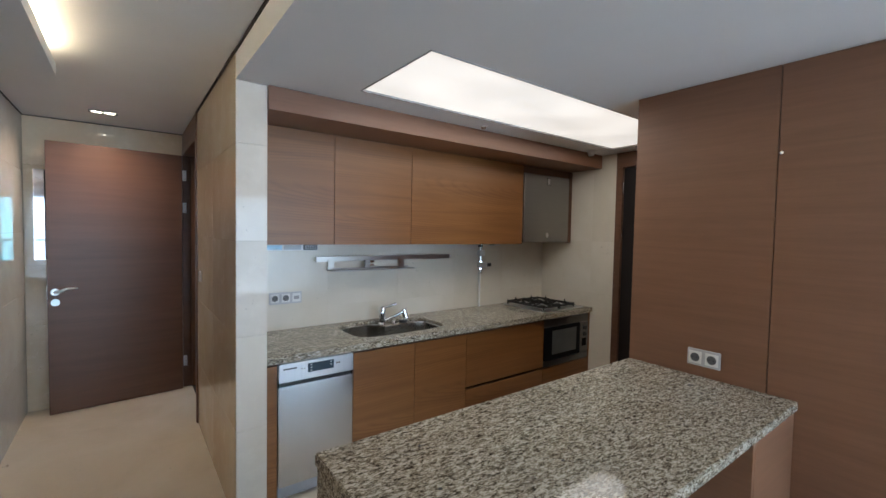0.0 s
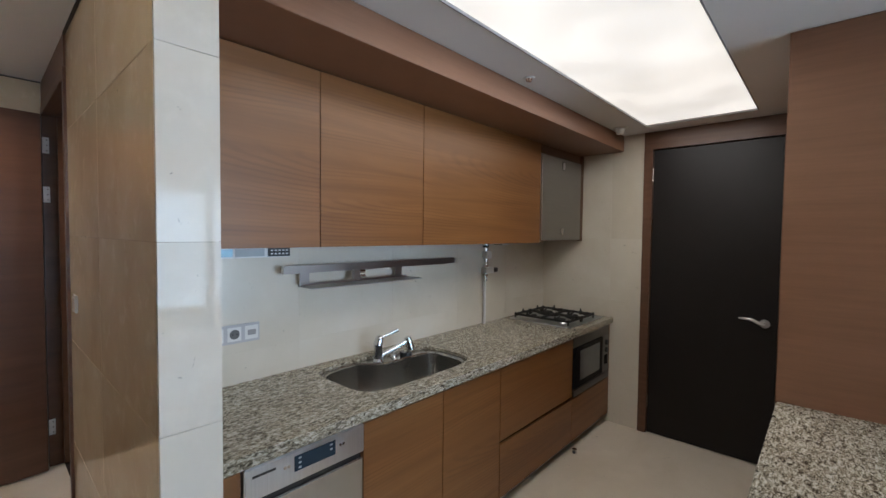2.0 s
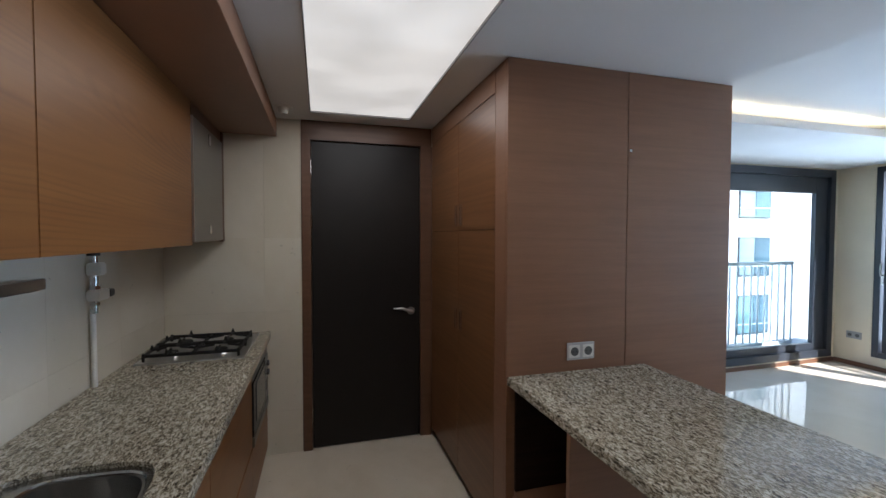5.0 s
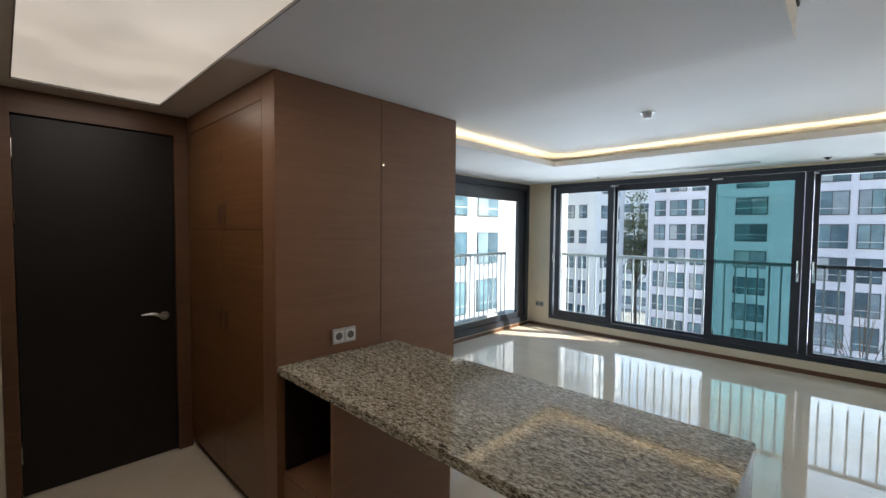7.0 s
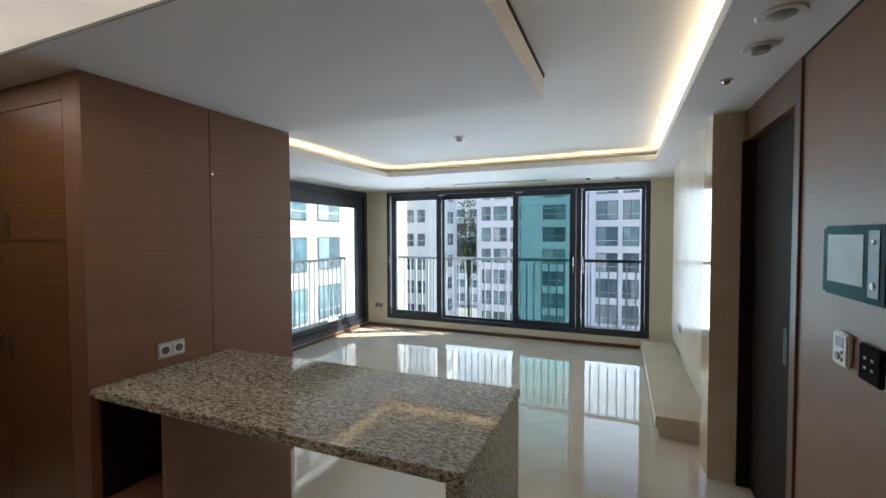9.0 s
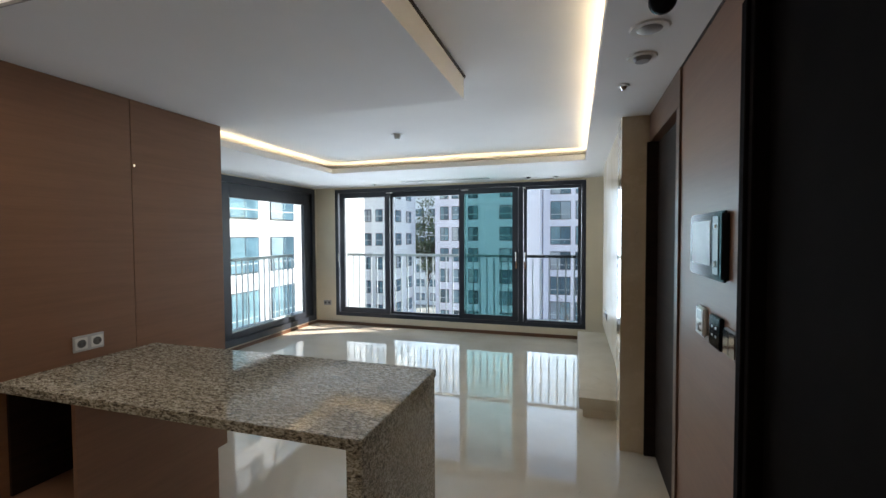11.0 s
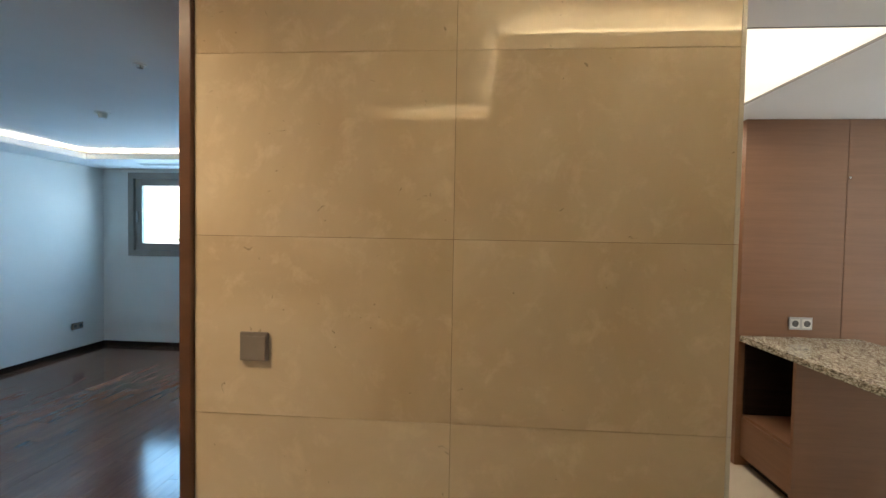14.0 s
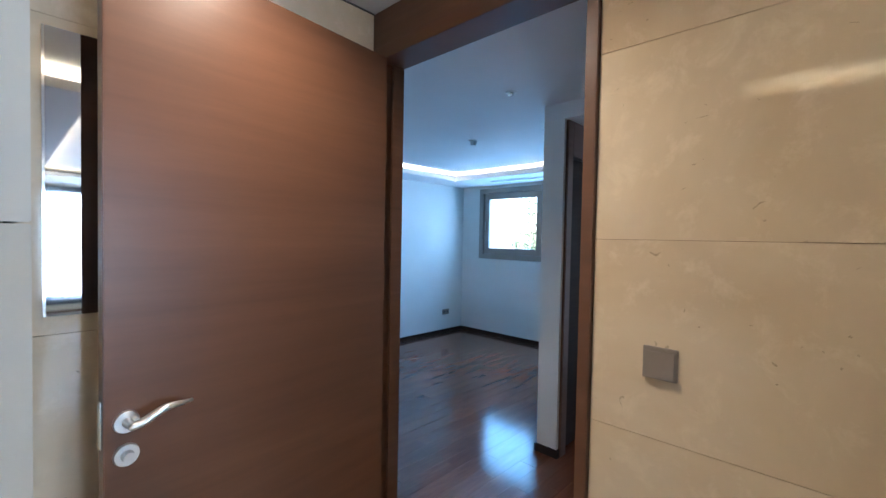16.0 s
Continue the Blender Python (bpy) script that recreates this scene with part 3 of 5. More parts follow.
    bm = bmesh.new()
    add_cyl(bm, (bx + 0.160, by - 0.057, zd + 0.108), (bx + 0.178, by - 0.064, zd + 0.042), 0.0195, 0.027, 24)
    part("spray_head", bm, M_CHROME, s, "chrome spray head with grey face", True)
    t = thing("sink_plug", (1.748, 2.772, zd), "black rubber sink plug on the sink's steel deck", "plug")
    bm = bmesh.new()
    add_cyl(bm, (1.748, 2.772, zd), (1.748, 2.772, zd + 0.018), 0.034, 0.031, 28)
    part("disc", bm, M_BLACKPL, t, smooth=True)
    bm = bmesh.new()
    add_cyl(bm, (1.748, 2.772, zd + 0.018), (1.748, 2.772, zd + 0.024), 0.012, 0.009, 16)
    part("knob", bm, M_CHROME, t, "small chrome knob", True)
    t = thing("deck_button", (1.672, 2.79, zd), "round chrome drain button on the sink's deck", "button")
    bm = bmesh.new()
    add_cyl(bm, (1.672, 2.79, zd), (1.672, 2.79, zd + 0.012), 0.019, 0.016, 24)
    part("cap", bm, M_CHROME, t, smooth=True)

    t = thing("gas_hob", (3.26, 2.63, 0.86), "stainless steel gas hob with four burners", "hob")
    pbox("plate", M_STEELH, t, 2.97, 3.548, 2.370, 2.885, 0.86, 0.868, 0.003)
    for ix, x in enumerate((3.105, 3.335)):
        for iy, y in enumerate((2.51, 2.745)):
            r = (0.042, 0.032, 0.03, 0.048)[ix * 2 + iy]
            bm = bmesh.new()
            add_cyl(bm, (x, y, 0.868), (x, y, 0.876), r * 1.25, r * 1.1, 24)
            add_cyl(bm, (x, y, 0.876), (x, y, 0.886), r, r, 24)
            b = part("burner", bm, M_STEEL, t, "round aluminium burner", True)
            bm = bmesh.new()
            add_cyl(bm, (x, y, 0.886), (x, y, 0.893), r * 0.8, r * 0.7, 24)
            part("cap", bm, M_IRON, b, "black enamel cap", True)
    for x in (3.105, 3.335):
        bm = bmesh.new()
        x0, x1, y0, y1, zt = x - 0.105, x + 0.105, 2.405, 2.85, 0.906
        for xx in (x0, x1):
            add_box(bm, xx - 0.007, xx + 0.007, y0, y1, zt - 0.016, zt, 0.003)
        for yy in (y0, 2.6275, y1):
            add_box(bm, x0, x1, yy - 0.007, yy + 0.007, zt - 0.016, zt, 0.003)
        for xx in (x0, x1):
            for yy in (y0, y1):
                add_box(bm, xx - 0.006, xx + 0.006, yy - 0.006, yy + 0.006, 0.868, zt + 0.006, 0.002)
        for yc in (2.51, 2.745):
            for dx, dy in ((-1, 0), (1, 0), (0, -1), (0, 1)):
                far = 0.105 if dx else (0.1 if (yc < 2.6) == (dy < 0) else 0.115)
                a, b = Vector((x + dx * 0.032, yc + dy * 0.032, zt + 0.006)), Vector((x + dx * far, yc + dy * far, zt - 0.004))
                add_cyl(bm, a, b, 0.006, 0.0075, 6)
                tip = Vector((x + dx * far, yc + dy * far, zt - 0.004))
                add_cyl(bm, tip, tip + Vector((0, 0, 0.027)), 0.011, 0.004, 6)
        part("pan_support", bm, M_IRON, t, "black cast iron pan support")
    for k in range(4):
        bm = bmesh.new()
        y = 2.455 + 0.085 * k
        add_cyl(bm, (3.497, y, 0.868), (3.497, y, 0.888), 0.017, 0.015, 20)
        part("knob", bm, M_CHROME, t, "round chrome knob", True)


worktop()


# ---- kitchen: cupboards and appliances ----
def base_unit(x0, x1, fronts, label, drawers=False):
    t = thing("base_cupboard", (x0, 2.33, 0.07), label, "cupboard", "kitchen base cupboards")
    pbox("body", M_DARK, t, x0 + 0.001, x1 - 0.001, 2.352, 2.70, 0.07, 0.64, 0)
    for z0, z1 in fronts:
        pbox("drawer" if drawers else "door", M_CHERRY, t, x0 + 0.0015, x1 - 0.0015, 2.33, 2.35, z0, z1, 0.0015)
    return t


base_unit(1.117, 1.575, [(0.072, 0.800)], "cherry wood base cupboard with one plain door")
base_unit(1.575, 2.040, [(0.072, 0.800)], "cherry wood base cupboard with one plain door")
base_unit(2.040, 2.925, [(0.072, 0.372), (0.392, 0.800)], "wide cherry wood drawer unit with a dark finger groove", True)
base_unit(2.925, 3.570, [(0.072, 0.372)], "cherry wood drawer below the built-in oven", True)
setting("trim_filler", M_CHERRY, [(0.594, 0.660, 2.332, 2.352, 0.0, 0.800), (3.572, XE - 0.002, 2.332, 2.90, 0.068, 0.818)], "cherry wood filler panels beside the appliances", "trim")
# dark strip in place of the shade below the worktop's overhang
setting("trim_worktop", M_SHADOW, [(0.60, XE - 0.003, 2.345, 2.36, 0.802, 0.818)], "dark shadow gap below the worktop", "trim")


def dishwasher():
    t = thing("dishwasher", (0.664, 2.325, 0.0), "slim stainless steel dishwasher under the worktop", "dishwasher")
    x0, x1 = 0.666, 1.113
    pbox("body", M_GREYPL, t, x0 + 0.004, x1 - 0.004, 2.352, 2.92, 0.02, 0.64, 0, "grey sheet metal body")
    pbox("door", M_DISHW, t, x0, x1, 2.325, 2.35, 0.095, 0.675, 0.004)
    p = pbox("control_panel", M_STEELH, t, x0, x1, 2.318, 2.35, 0.700, 0.806, 0.004, "pale brushed metal control panel")
    pbox("handle_recess", M_BLACKPL, t, x0 + 0.006, x1 - 0.006, 2.336, 2.35, 0.676, 0.699, 0.001, "dark grip slot")
    pbox("display", M_LCDBLUE, p, 0.828, 0.985, 2.3155, 2.319, 0.738, 0.790, 0.001, "dark blue display")
    for x, z in ((0.842, 0.780), (0.842, 0.764), (0.842, 0.748), (0.962, 0.780), (0.962, 0.764)):
        pbox("digit", M_LCD, p, x, x + 0.010, 2.3148, 2.316, z - 0.003, z + 0.003, 0, "pale display mark")
    for x in (0.795, 0.808, 1.005, 1.018):
        bm = bmesh.new()
        add_cyl(bm, (x, 2.318, 0.765), (x, 2.3155, 0.765), 0.0055, seg=14)
        part("button", bm, M_CHROME, p, "small round button")
    pbox("nameplate", M_BLACKPL, p, 0.69, 0.765, 2.3172, 2.3185, 0.772, 0.780, 0, "dark lettering bar")
    pbox("kick_plate", M_STEELH, t, x0, x1, 2.36, 2.37, 0.012, 0.09, 0.002, "brushed metal kick plate")
    for x in (x0 + 0.03, x1 - 0.03):
        bm = bmesh.new()
        add_cyl(bm, (x, 2.40, 0), (x, 2.40, 0.03), 0.014, seg=12)
        part("foot", bm, M_BLACKPL, t, "black plastic foot")


def oven():
    t = thing("built_in_oven", (2.93, 2.328, 0.38), "built-in oven with black glass door and steel trim", "oven")
    pbox("body", M_BLACKPL, t, 2.94, 3.56, 2.352, 2.70, 0.38, 0.64, 0)
    pbox("control_panel", M_OVENTRIM, t, 2.93, 3.567, 2.326, 2.35, 0.735, 0.805, 0.002, "dull steel top panel")
    d = pbox("door", M_BLACKGL, t, 2.93, 3.44, 2.322, 2.35, 0.440, 0.732, 0.003, "black glass door")
    pbox("lower_trim", M_OVENTRIM, t, 2.93, 3.567, 2.320, 2.35, 0.384, 0.436, 0.003, "dull steel lower trim")
    pbox("window", M_OVENWIN, d, 3.03, 3.38, 2.319, 2.3225, 0.485, 0.70, 0.001, "grey see-through panel")
    c = pbox("key_column", M_OVENTRIM, t, 3.443, 3.567, 2.322, 2.35, 0.440, 0.732, 0.003, "dull steel key column")
    for z in (0.615, 0.675):
        bm = bmesh.new()
        add_cyl(bm, (3.505, 2.322, z), (3.505, 2.306, z), 0.021, 0.018, 20)
        part("knob", bm, M_BLACKPL, c, "round black knob", True)
    pbox("display", M_BLACKGL, c, 3.47, 3.54, 2.3205, 2.3225, 0.50, 0.575, 0.001, "dark display")


dishwasher()
oven()


def wall_unit(x0, x1, label):
    t = thing("wall_cupboard", (x0, 2.59, 1.468), label, "cupboard", "kitchen wall cupboards")
    pbox("body", M_FRAME, t, x0 + 0.001, x1 - 0.001, 2.612, 2.936, 1.472, 2.185, 0)
    pbox("door", M_CHERRY, t, x0 + 0.0015, x1 - 0.0015, 2.59, 2.61, 1.468, 2.185, 0.0015)


wall_unit(0.594, 1.093, "cherry wood wall cupboard with wavy level grain")
wall_unit(1.093, 1.693, "cherry wood wall cupboard with wavy level grain")
wall_unit(1.693, 2.898, "wide cherry wood wall cupboard with a lift-up door")


def hood():
    t = thing("cooker_hood", (2.90, 2.585, 1.478), "brushed steel hood cupboard above the hob", "hood")
    pbox("body", M_FRAME, t, 2.90, XE - 0.003, 2.608, 2.936, 1.482, 2.185, 0, "dark brown side panels")
    d = pbox("door", M_STEELD, t, 2.902, 3.555, 2.582, 2.606, 1.486, 2.118, 0.003, "brushed steel door")
    pbox("door_edge", M_STEELH, d, 2.901, 2.908, 2.5805, 2.6065, 1.486, 2.118, 0.001, "pale steel edge")
    pbox("top_strip", M_FRAME, t, 2.902, 3.555, 2.590, 2.607, 2.122, 2.185, 0.001, "brown strip above the steel door")
    pbox("edge", M_FRAME, t, 3.558, XE - 0.003, 2.582, 2.607, 1.478, 2.185, 0.001, "brown edge strip")
    pbox("vent_slot", M_BLACKPL, d, 3.215, 3.265, 2.580, 2.583, 2.03, 2.095, 0.0005, "dark slot")
    pbox("slot_cover", M_STEELH, d, 3.222, 3.258, 2.578, 2.5815, 2.035, 2.09, 0.0005, "pale slot cover")
    pbox("vent_slot", M_CHROME, d, 3.21, 3.25, 2.580, 2.583, 1.53, 1.575, 0.0005, "small lower badge")


hood()
setting("kitchen_soffit", M_BLOCK, [(0.592, XE - 0.001, 2.254, 2.94, 2.190, Z_DROP - 0.002)], "brown panelled soffit above the wall cupboards", "soffit", 0.002)


def under_cupboard_radio():
    t = thing("kitchen_radio", (0.62, 2.72, 1.425), "slim silver radio hung below the wall cupboard", "radio")
    pbox("case", M_WHITEPL, t, 0.60, 1.03, 2.72, 2.93, 1.425, 1.467, 0.003, "silver-grey plastic case")
    pbox("display", M_RADIO, t, 0.62, 0.795, 2.717, 2.721, 1.431, 1.461, 0.001, "blue display with its light put into the colour")
    pbox("speaker_panel", M_LCD, t, 0.805, 0.918, 2.717, 2.721, 1.431, 1.461, 0.001, "pale panel")
    k = pbox("keypad", M_BLACKPL, t, 0.932, 1.027, 2.717, 2.721, 1.428, 1.464, 0.001, "dark grey keypad")
    for i in range(5):
        for j in range(2):
            pbox("button", M_WHITEPL, k, 0.944 + 0.016 * i, 0.953 + 0.016 * i, 2.7155, 2.7175, 1.437 + 0.014 * j, 1.442 + 0.014 * j, 0, "pale button")


def utensil_rail():
    t = thing("utensil_rail", (1.115, 2.90, 1.24), "brushed steel wall rail with a small hanging shelf", "rail")
    pbox("rail", M_RAILST, t, 1.08, 2.283, 2.88, 2.90, 1.333, 1.370, 0.002)
    for x in (1.20, 1.74, 2.28):
        pbox("bracket", M_STEELH, t, x, x + 0.04, 2.90, 2.939, 1.339, 1.361, 0.001)
    s = pbox("shelf", M_RAILST, t, 1.165, 1.865, 2.765, 2.90, 1.268, 1.272, 0.001, "thin steel shelf")
    pbox("shelf_lip", M_RAILST, s, 1.165, 1.865, 2.896, 2.90, 1.272, 1.282, 0.001)
    for x in (1.195, 1.80):
        pbox("hanger", M_RAILST, t, x - 0.02, x + 0.03, 2.901, 2.907, 1.272, 1.355, 0.001, "flat steel hanger")
    h = pbox("hook_holder", M_RAILST, t, 1.455, 1.495, 2.855, 2.88, 1.285, 1.338, 0.003, "steel utensil holder")
    bm = bmesh.new()
    for z in (1.30, 1.325):
        add_cyl(bm, (1.495, 2.866, z), (1.53, 2.866, z), 0.009, seg=14)
    part("clip", bm, M_CHROME, h, smooth=True)


def gas_tap():
    t = thing("gas_valve", (2.682, 2.91, 0.86), "gas pipe with a brass shut-off valve on the wall", "valve")
    bm = bmesh.new()
    add_tube(bm, [(2.682, 2.922, 0.86), (2.682, 2.922, 1.20)], 0.011, 14)
    part("hose", bm, M_WHITEPL, t, "cream gas hose", True)
    bm = bmesh.new()
    add_cyl(bm, (2.682, 2.915, 1.18), (2.682, 2.915, 1.26), 0.013, seg=16)
    add_cyl(bm, (2.682, 2.915, 1.285), (2.682, 2.915, 1.478), 0.016, seg=16)
    add_cyl(bm, (2.682, 2.915, 1.215), (2.682, 2.915, 1.23), 0.02, seg=6)
    add_cyl(bm, (2.682, 2.915, 1.285), (2.682, 2.915, 1.30), 0.023, seg=6)
    part("pipe", bm, M_CHROME, t, "nickel pipe fittings", True)
    pbox("timer_box", M_WHITEPL, t, 2.655, 2.715, 2.88, 2.935, 1.345, 1.40, 0.006, "white valve housing")
    v = pbox("valve_body", M_SATIN, t, 2.655, 2.75, 2.885, 2.935, 1.235, 1.282, 0.005, "satin nickel valve body")
    pbox("valve_handle", M_BLACKPL, v, 2.752, 2.80, 2.885, 2.91, 1.242, 1.275, 0.004, "black valve handle")
    bm = bmesh.new()
    add_cyl(bm, (2.682, 2.915, 1.43), (2.682, 2.915, 1.445), 0.024, seg=18)
    part("collar", bm, M_BLACKPL, t, "dark collar", True)
    t = thing("junction_box", (2.86, 2.86, 1.45), "small white box below the wall cupboard", "box")
    pbox("case", M_WHITEPL, t, 2.80, 2.88, 2.85, 2.93, 1.445, 1.47, 0.003)


under_cupboard_radio()
utensil_rail()
gas_tap()
socket_plate((0.882, 2.939, 1.082), "y-", "ssb", "kitchen sockets")


def kitchen_door():
    t = thing("door_kitchen", (XE, 1.645, 0), "black flush door, closed, in a brown frame", "door", kind="structure")
    x0, x1 = XE - 0.012, 3.72
    pbox("jamb", M_FRAME, t, x0, x1, 2.036, 2.098, 0, 2.18, 0.002, "brown wooden jamb")
    pbox("jamb", M_FRAME, t, x0, x1, 1.168, 1.256, 0, 2.18, 0.002, "brown wooden jamb")
    pbox("head", M_FRAME, t, x0, x1, 1.172, 2.098, 2.18, Z_DROP - 0.002, 0.002, "brown wooden head panel")
    leaf = pbox("leaf", M_BLACK, t, XE + 0.012, XE + 0.05, 1.259, 2.033, 0.006, 2.172, 0.002, "satin black leaf")
    lever(leaf, (XE + 0.012, 1.325, 0.955), (-1, 0, 0), (0, 1, 0))
    for z in (0.25, 1.61, 1.99):
        bm = bmesh.new()
        add_cyl(bm, (XE + 0.006, 2.035, z - 0.05), (XE + 0.006, 2.035, z + 0.05), 0.007, seg=12)
        part("hinge", bm, M_CHROME, t, "satin steel hinge", True)


kitchen_door()
t = thing("door_stop", (2.93, 2.31, 0), "small dark door stop on the floor", "door stop")
bm = bmesh.new()
add_cyl(bm, (2.93, 2.305, 0), (2.93, 2.305, 0.028), 0.019, 0.016, 18)
part("post", bm, M_CHROME, t, "short metal post", True)
bm = bmesh.new()
add_cyl(bm, (2.912, 2.30, 0.014), (2.905, 2.296, 0.014), 0.011, 0.009, 14)
part("buffer", bm, M_RUBBER, t, "black rubber buffer", True)


def tall_block():
    t = thing("tall_cupboard", (2.255, -0.12, 0), "brown panelled tall cupboard block with flush doors", "cupboard")
    pbox("body", M_DARK, t, 2.275, 3.643, -0.118, 1.145, 0.06, Z_DROP - 0.002, 0)
    pbox("side_panel", M_BLOCK, t, 2.255, 2.275, 0.533, 1.17, 0.0, Z_DROP - 0.002, 0.001, "smooth brown laminate panel")
    pbox("side_panel", M_BLOCK, t, 2.255, 2.275, -0.12, 0.530, 0.0, Z_DROP - 0.002, 0.001, "smooth brown laminate panel")
    pbox("stile", M_BLOCK, t, 2.276, 2.395, 1.146, 1.17, 0.0, Z_DROP - 0.002, 0.001)
    pbox("top_rail", M_BLOCK, t, 2.396, 3.592, 1.146, 1.171, 2.20, Z_DROP - 0.002, 0.001)
    pbox("plinth", M_DARK, t, 2.396, 3.59, 1.12, 1.14, 0.0, 0.058, 0.001)
    for x0, x1, hx in ((2.398, 2.955, 2.91), (2.958, 3.590, 3.0)):
        for z0, z1, hz in ((0.06, 1.547, 1.01), (1.550, 2.197, 1.64)):
            d = pbox("door", M_TALL, t, x0, x1, 1.149, 1.169, z0, z1, 0.0015, "walnut veneer door")
            h = pbox("handle", M_FRAME, d, hx - 0.022, hx + 0.022, 1.166, 1.174, hz - 0.065, hz + 0.065, 0.004, "recessed brown pull")
            pbox("grip", M_CHROME, h, hx - 0.004, hx + 0.004, 1.172, 1.1765, hz - 0.05, hz + 0.05, 0.001, "thin metal edge")
    bm = bmesh.new()
    add_cyl(bm, (2.255, 0.518, 1.935), (2.249, 0.518, 1.935), 0.007, seg=14)
    part("screw_cap", bm, M_CHROME, t, "small metal screw cap", True)


tall_block()
socket_plate((2.2545, 0.787, 0.972), "x-", "ss", "island sockets")


def island():
    t = thing("island_counter", (0.45, 0.41, 0), "granite-topped island with a slab leg and cupboard", "island")
    pbox("top", M_GRANITE, t, 0.450, 2.253, 0.419, 1.168, 0.842, 0.88, 0.003, "speckled granite top")
    pbox("leg", M_GRANITE, t, 0.455, 0.510, 0.430, 1.160, 0, 0.841, 0.002, "granite slab leg")
    c = pbox("cupboard", M_BLOCK, t, 1.775, 1.797, 0.43, 1.150, 0, 0.841, 0.001, "brown laminate side panel")
    pbox("back_panel", M_BLOCK, c, 1.798, 2.252, 0.43, 0.45, 0, 0.841, 0.001)
    pbox("shelf", M_BLOCK, c, 1.798, 2.252, 0.452, 1.13, 0.33, 0.35, 0.001)
    pbox("drawer_front", M_BLOCK, c, 1.798, 2.252, 1.118, 1.138, 0.07, 0.328, 0.001)
    # recess side coloured near-black, for the shade inside it
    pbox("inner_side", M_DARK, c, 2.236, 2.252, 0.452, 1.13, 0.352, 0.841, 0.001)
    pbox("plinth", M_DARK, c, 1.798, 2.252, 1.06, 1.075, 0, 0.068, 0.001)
    for x, y in ((0.66, 0.80), (1.05, 0.70), (0.74, 1.02)):
        bm = bmesh.new()
        add_cyl(bm, (x, y, 0.88), (x, y, 0.8815), 0.006, 0.004, 10)
        lone("crumb", bm, M_BLACKPL, (x, y, 0.88), "tiny dark speck lying on the island", "crumb")


island()


def kitchen_ceiling():
    t = thing("ceiling_light", (2.2, 1.705, 2.32), "large luminous ceiling panel in a slim dark frame", "ceiling light")
    pbox("diffuser", M_PANEL, t, 1.012, 3.393, 1.382, 2.028, 2.322, 2.328, 0, "glowing warm white diffuser")
    bm = bmesh.new()
    for b in ((1.005, 3.40, 1.375, 1.381, 2.312, 2.332), (1.005, 3.40, 2.029, 2.035, 2.312, 2.332), (1.005, 1.011, 1.381, 2.029, 2.312, 2.332), (3.394, 3.40, 1.381, 2.029, 2.312, 2.332)):
        add_box(bm, *b)
    part("frame", bm, M_GREYPL, t, "thin grey frame")
    disc("sprinkler", (2.02, 2.175, Z_DROP), 0.03, 0.018, M_WHITEPL, "small recessed sprinkler head with white flange", "sprinkler", M_CHROME)
    disc("gas_detector", (3.33, 2.19, Z_DROP), 0.055, 0.045, M_WHITEPL, "white round gas detector on the ceiling", "detector")


kitchen_ceiling()


# ---- hall: marble slabs, door, switch ----
def slabs(parent, boxes, mat, bev=0.0008):
    for b in boxes:
        pbox("slab", mat, parent, *b, bev)


hall_wall = bpy.data.objects["wall_hall"]
G = 0.0006
rows = [(0.0, 0.5), (0.5, 1.0), (1.0, 1.5), (1.5, 2.0), (2.0, 2.447)]
slabs(hall_wall, [(0.44, 0.452, y0 + G, y1 - G, z0 + G, z1 - G) for y0, y1 in ((2.292, 3.01), (3.01, 3.735)) for z0, z1 in rows], M_MARBLE)
slabs(hall_wall, [(0.4405, 0.592, 2.28, 2.2915, z0 + G, z1 - G) for z0, z1 in rows[:4] + [(2.0, 2.314)]], M_MARBLE_LIT)
setting("wall_hall_lining", M_TILE, [(0.5805, 0.592, 2.293, 2.95, 0, 2.314)], "cream tile on the kitchen side of the marble wall", "wall")
end_wall = bpy.data.objects["wall_hall_end"]
slabs(end_wall, [(-0.678, 0.427, 4.7385, 4.7495, z0 + G, z1 - G) for z0, z1 in ((0.0, 0.72), (0.72, 1.22), (1.22, 2.05), (2.05, 2.446))], M_MARBLE)
side_wall = bpy.data.objects["wall_hall_side"]
slabs(side_wall, [(-1.749, -0.679, 3.59, 3.6015, z0 + G, z1 - G) for z0, z1 in rows] + [(-0.6905, -0.6792, 3.602, 4.749, z0 + G, z1 - G) for z0, z1 in rows], M_MARBLE_LIT)
back_wall = bpy.data.objects["wall_kitchen_back"]
slabs(back_wall, [(x, (XE if x > 2.9 else x + 0.6) - 0.0005, 2.94, 2.9515, z0 + 0.0003, z1 - 0.0003) for x in (0.592, 1.192, 1.792, 2.392, 2.992) for z0, z1 in ((0.55, 1.0), (1.0, 1.5), (1.5, 2.2))], M_TILE, 0.0002)

tile_wall = bpy.data.objects["wall_kitchen_end"]
slabs(tile_wall, [(XE, XE + 0.0115, y0 + 0.0003, y1 - 0.0003, z0 + 0.0003, z1 - 0.0003) for y0, y1 in ((2.1005, 2.34), (2.34, 2.9395)) for z0, z1 in ((0.0, 0.30), (0.30, 1.0), (1.0, 1.5), (1.5, 2.3))], M_TILE, 0.0002)


def light_switch(at, label):
    x, y, z = at
    t = thing("light_switch", at, label, "switch")
    pbox("plate", M_SWITCH, t, x - 0.008, x, y - 0.040, y + 0.040, z - 0.040, z + 0.040, 0.0015)
    pbox("rocker", M_SWITCH, t, x - 0.012, x - 0.008, y - 0.036, y + 0.036, z - 0.037, z + 0.031, 0.002)


light_switch((0.4395, 3.558, 1.194), "square bronze-grey light switch on the marble wall")


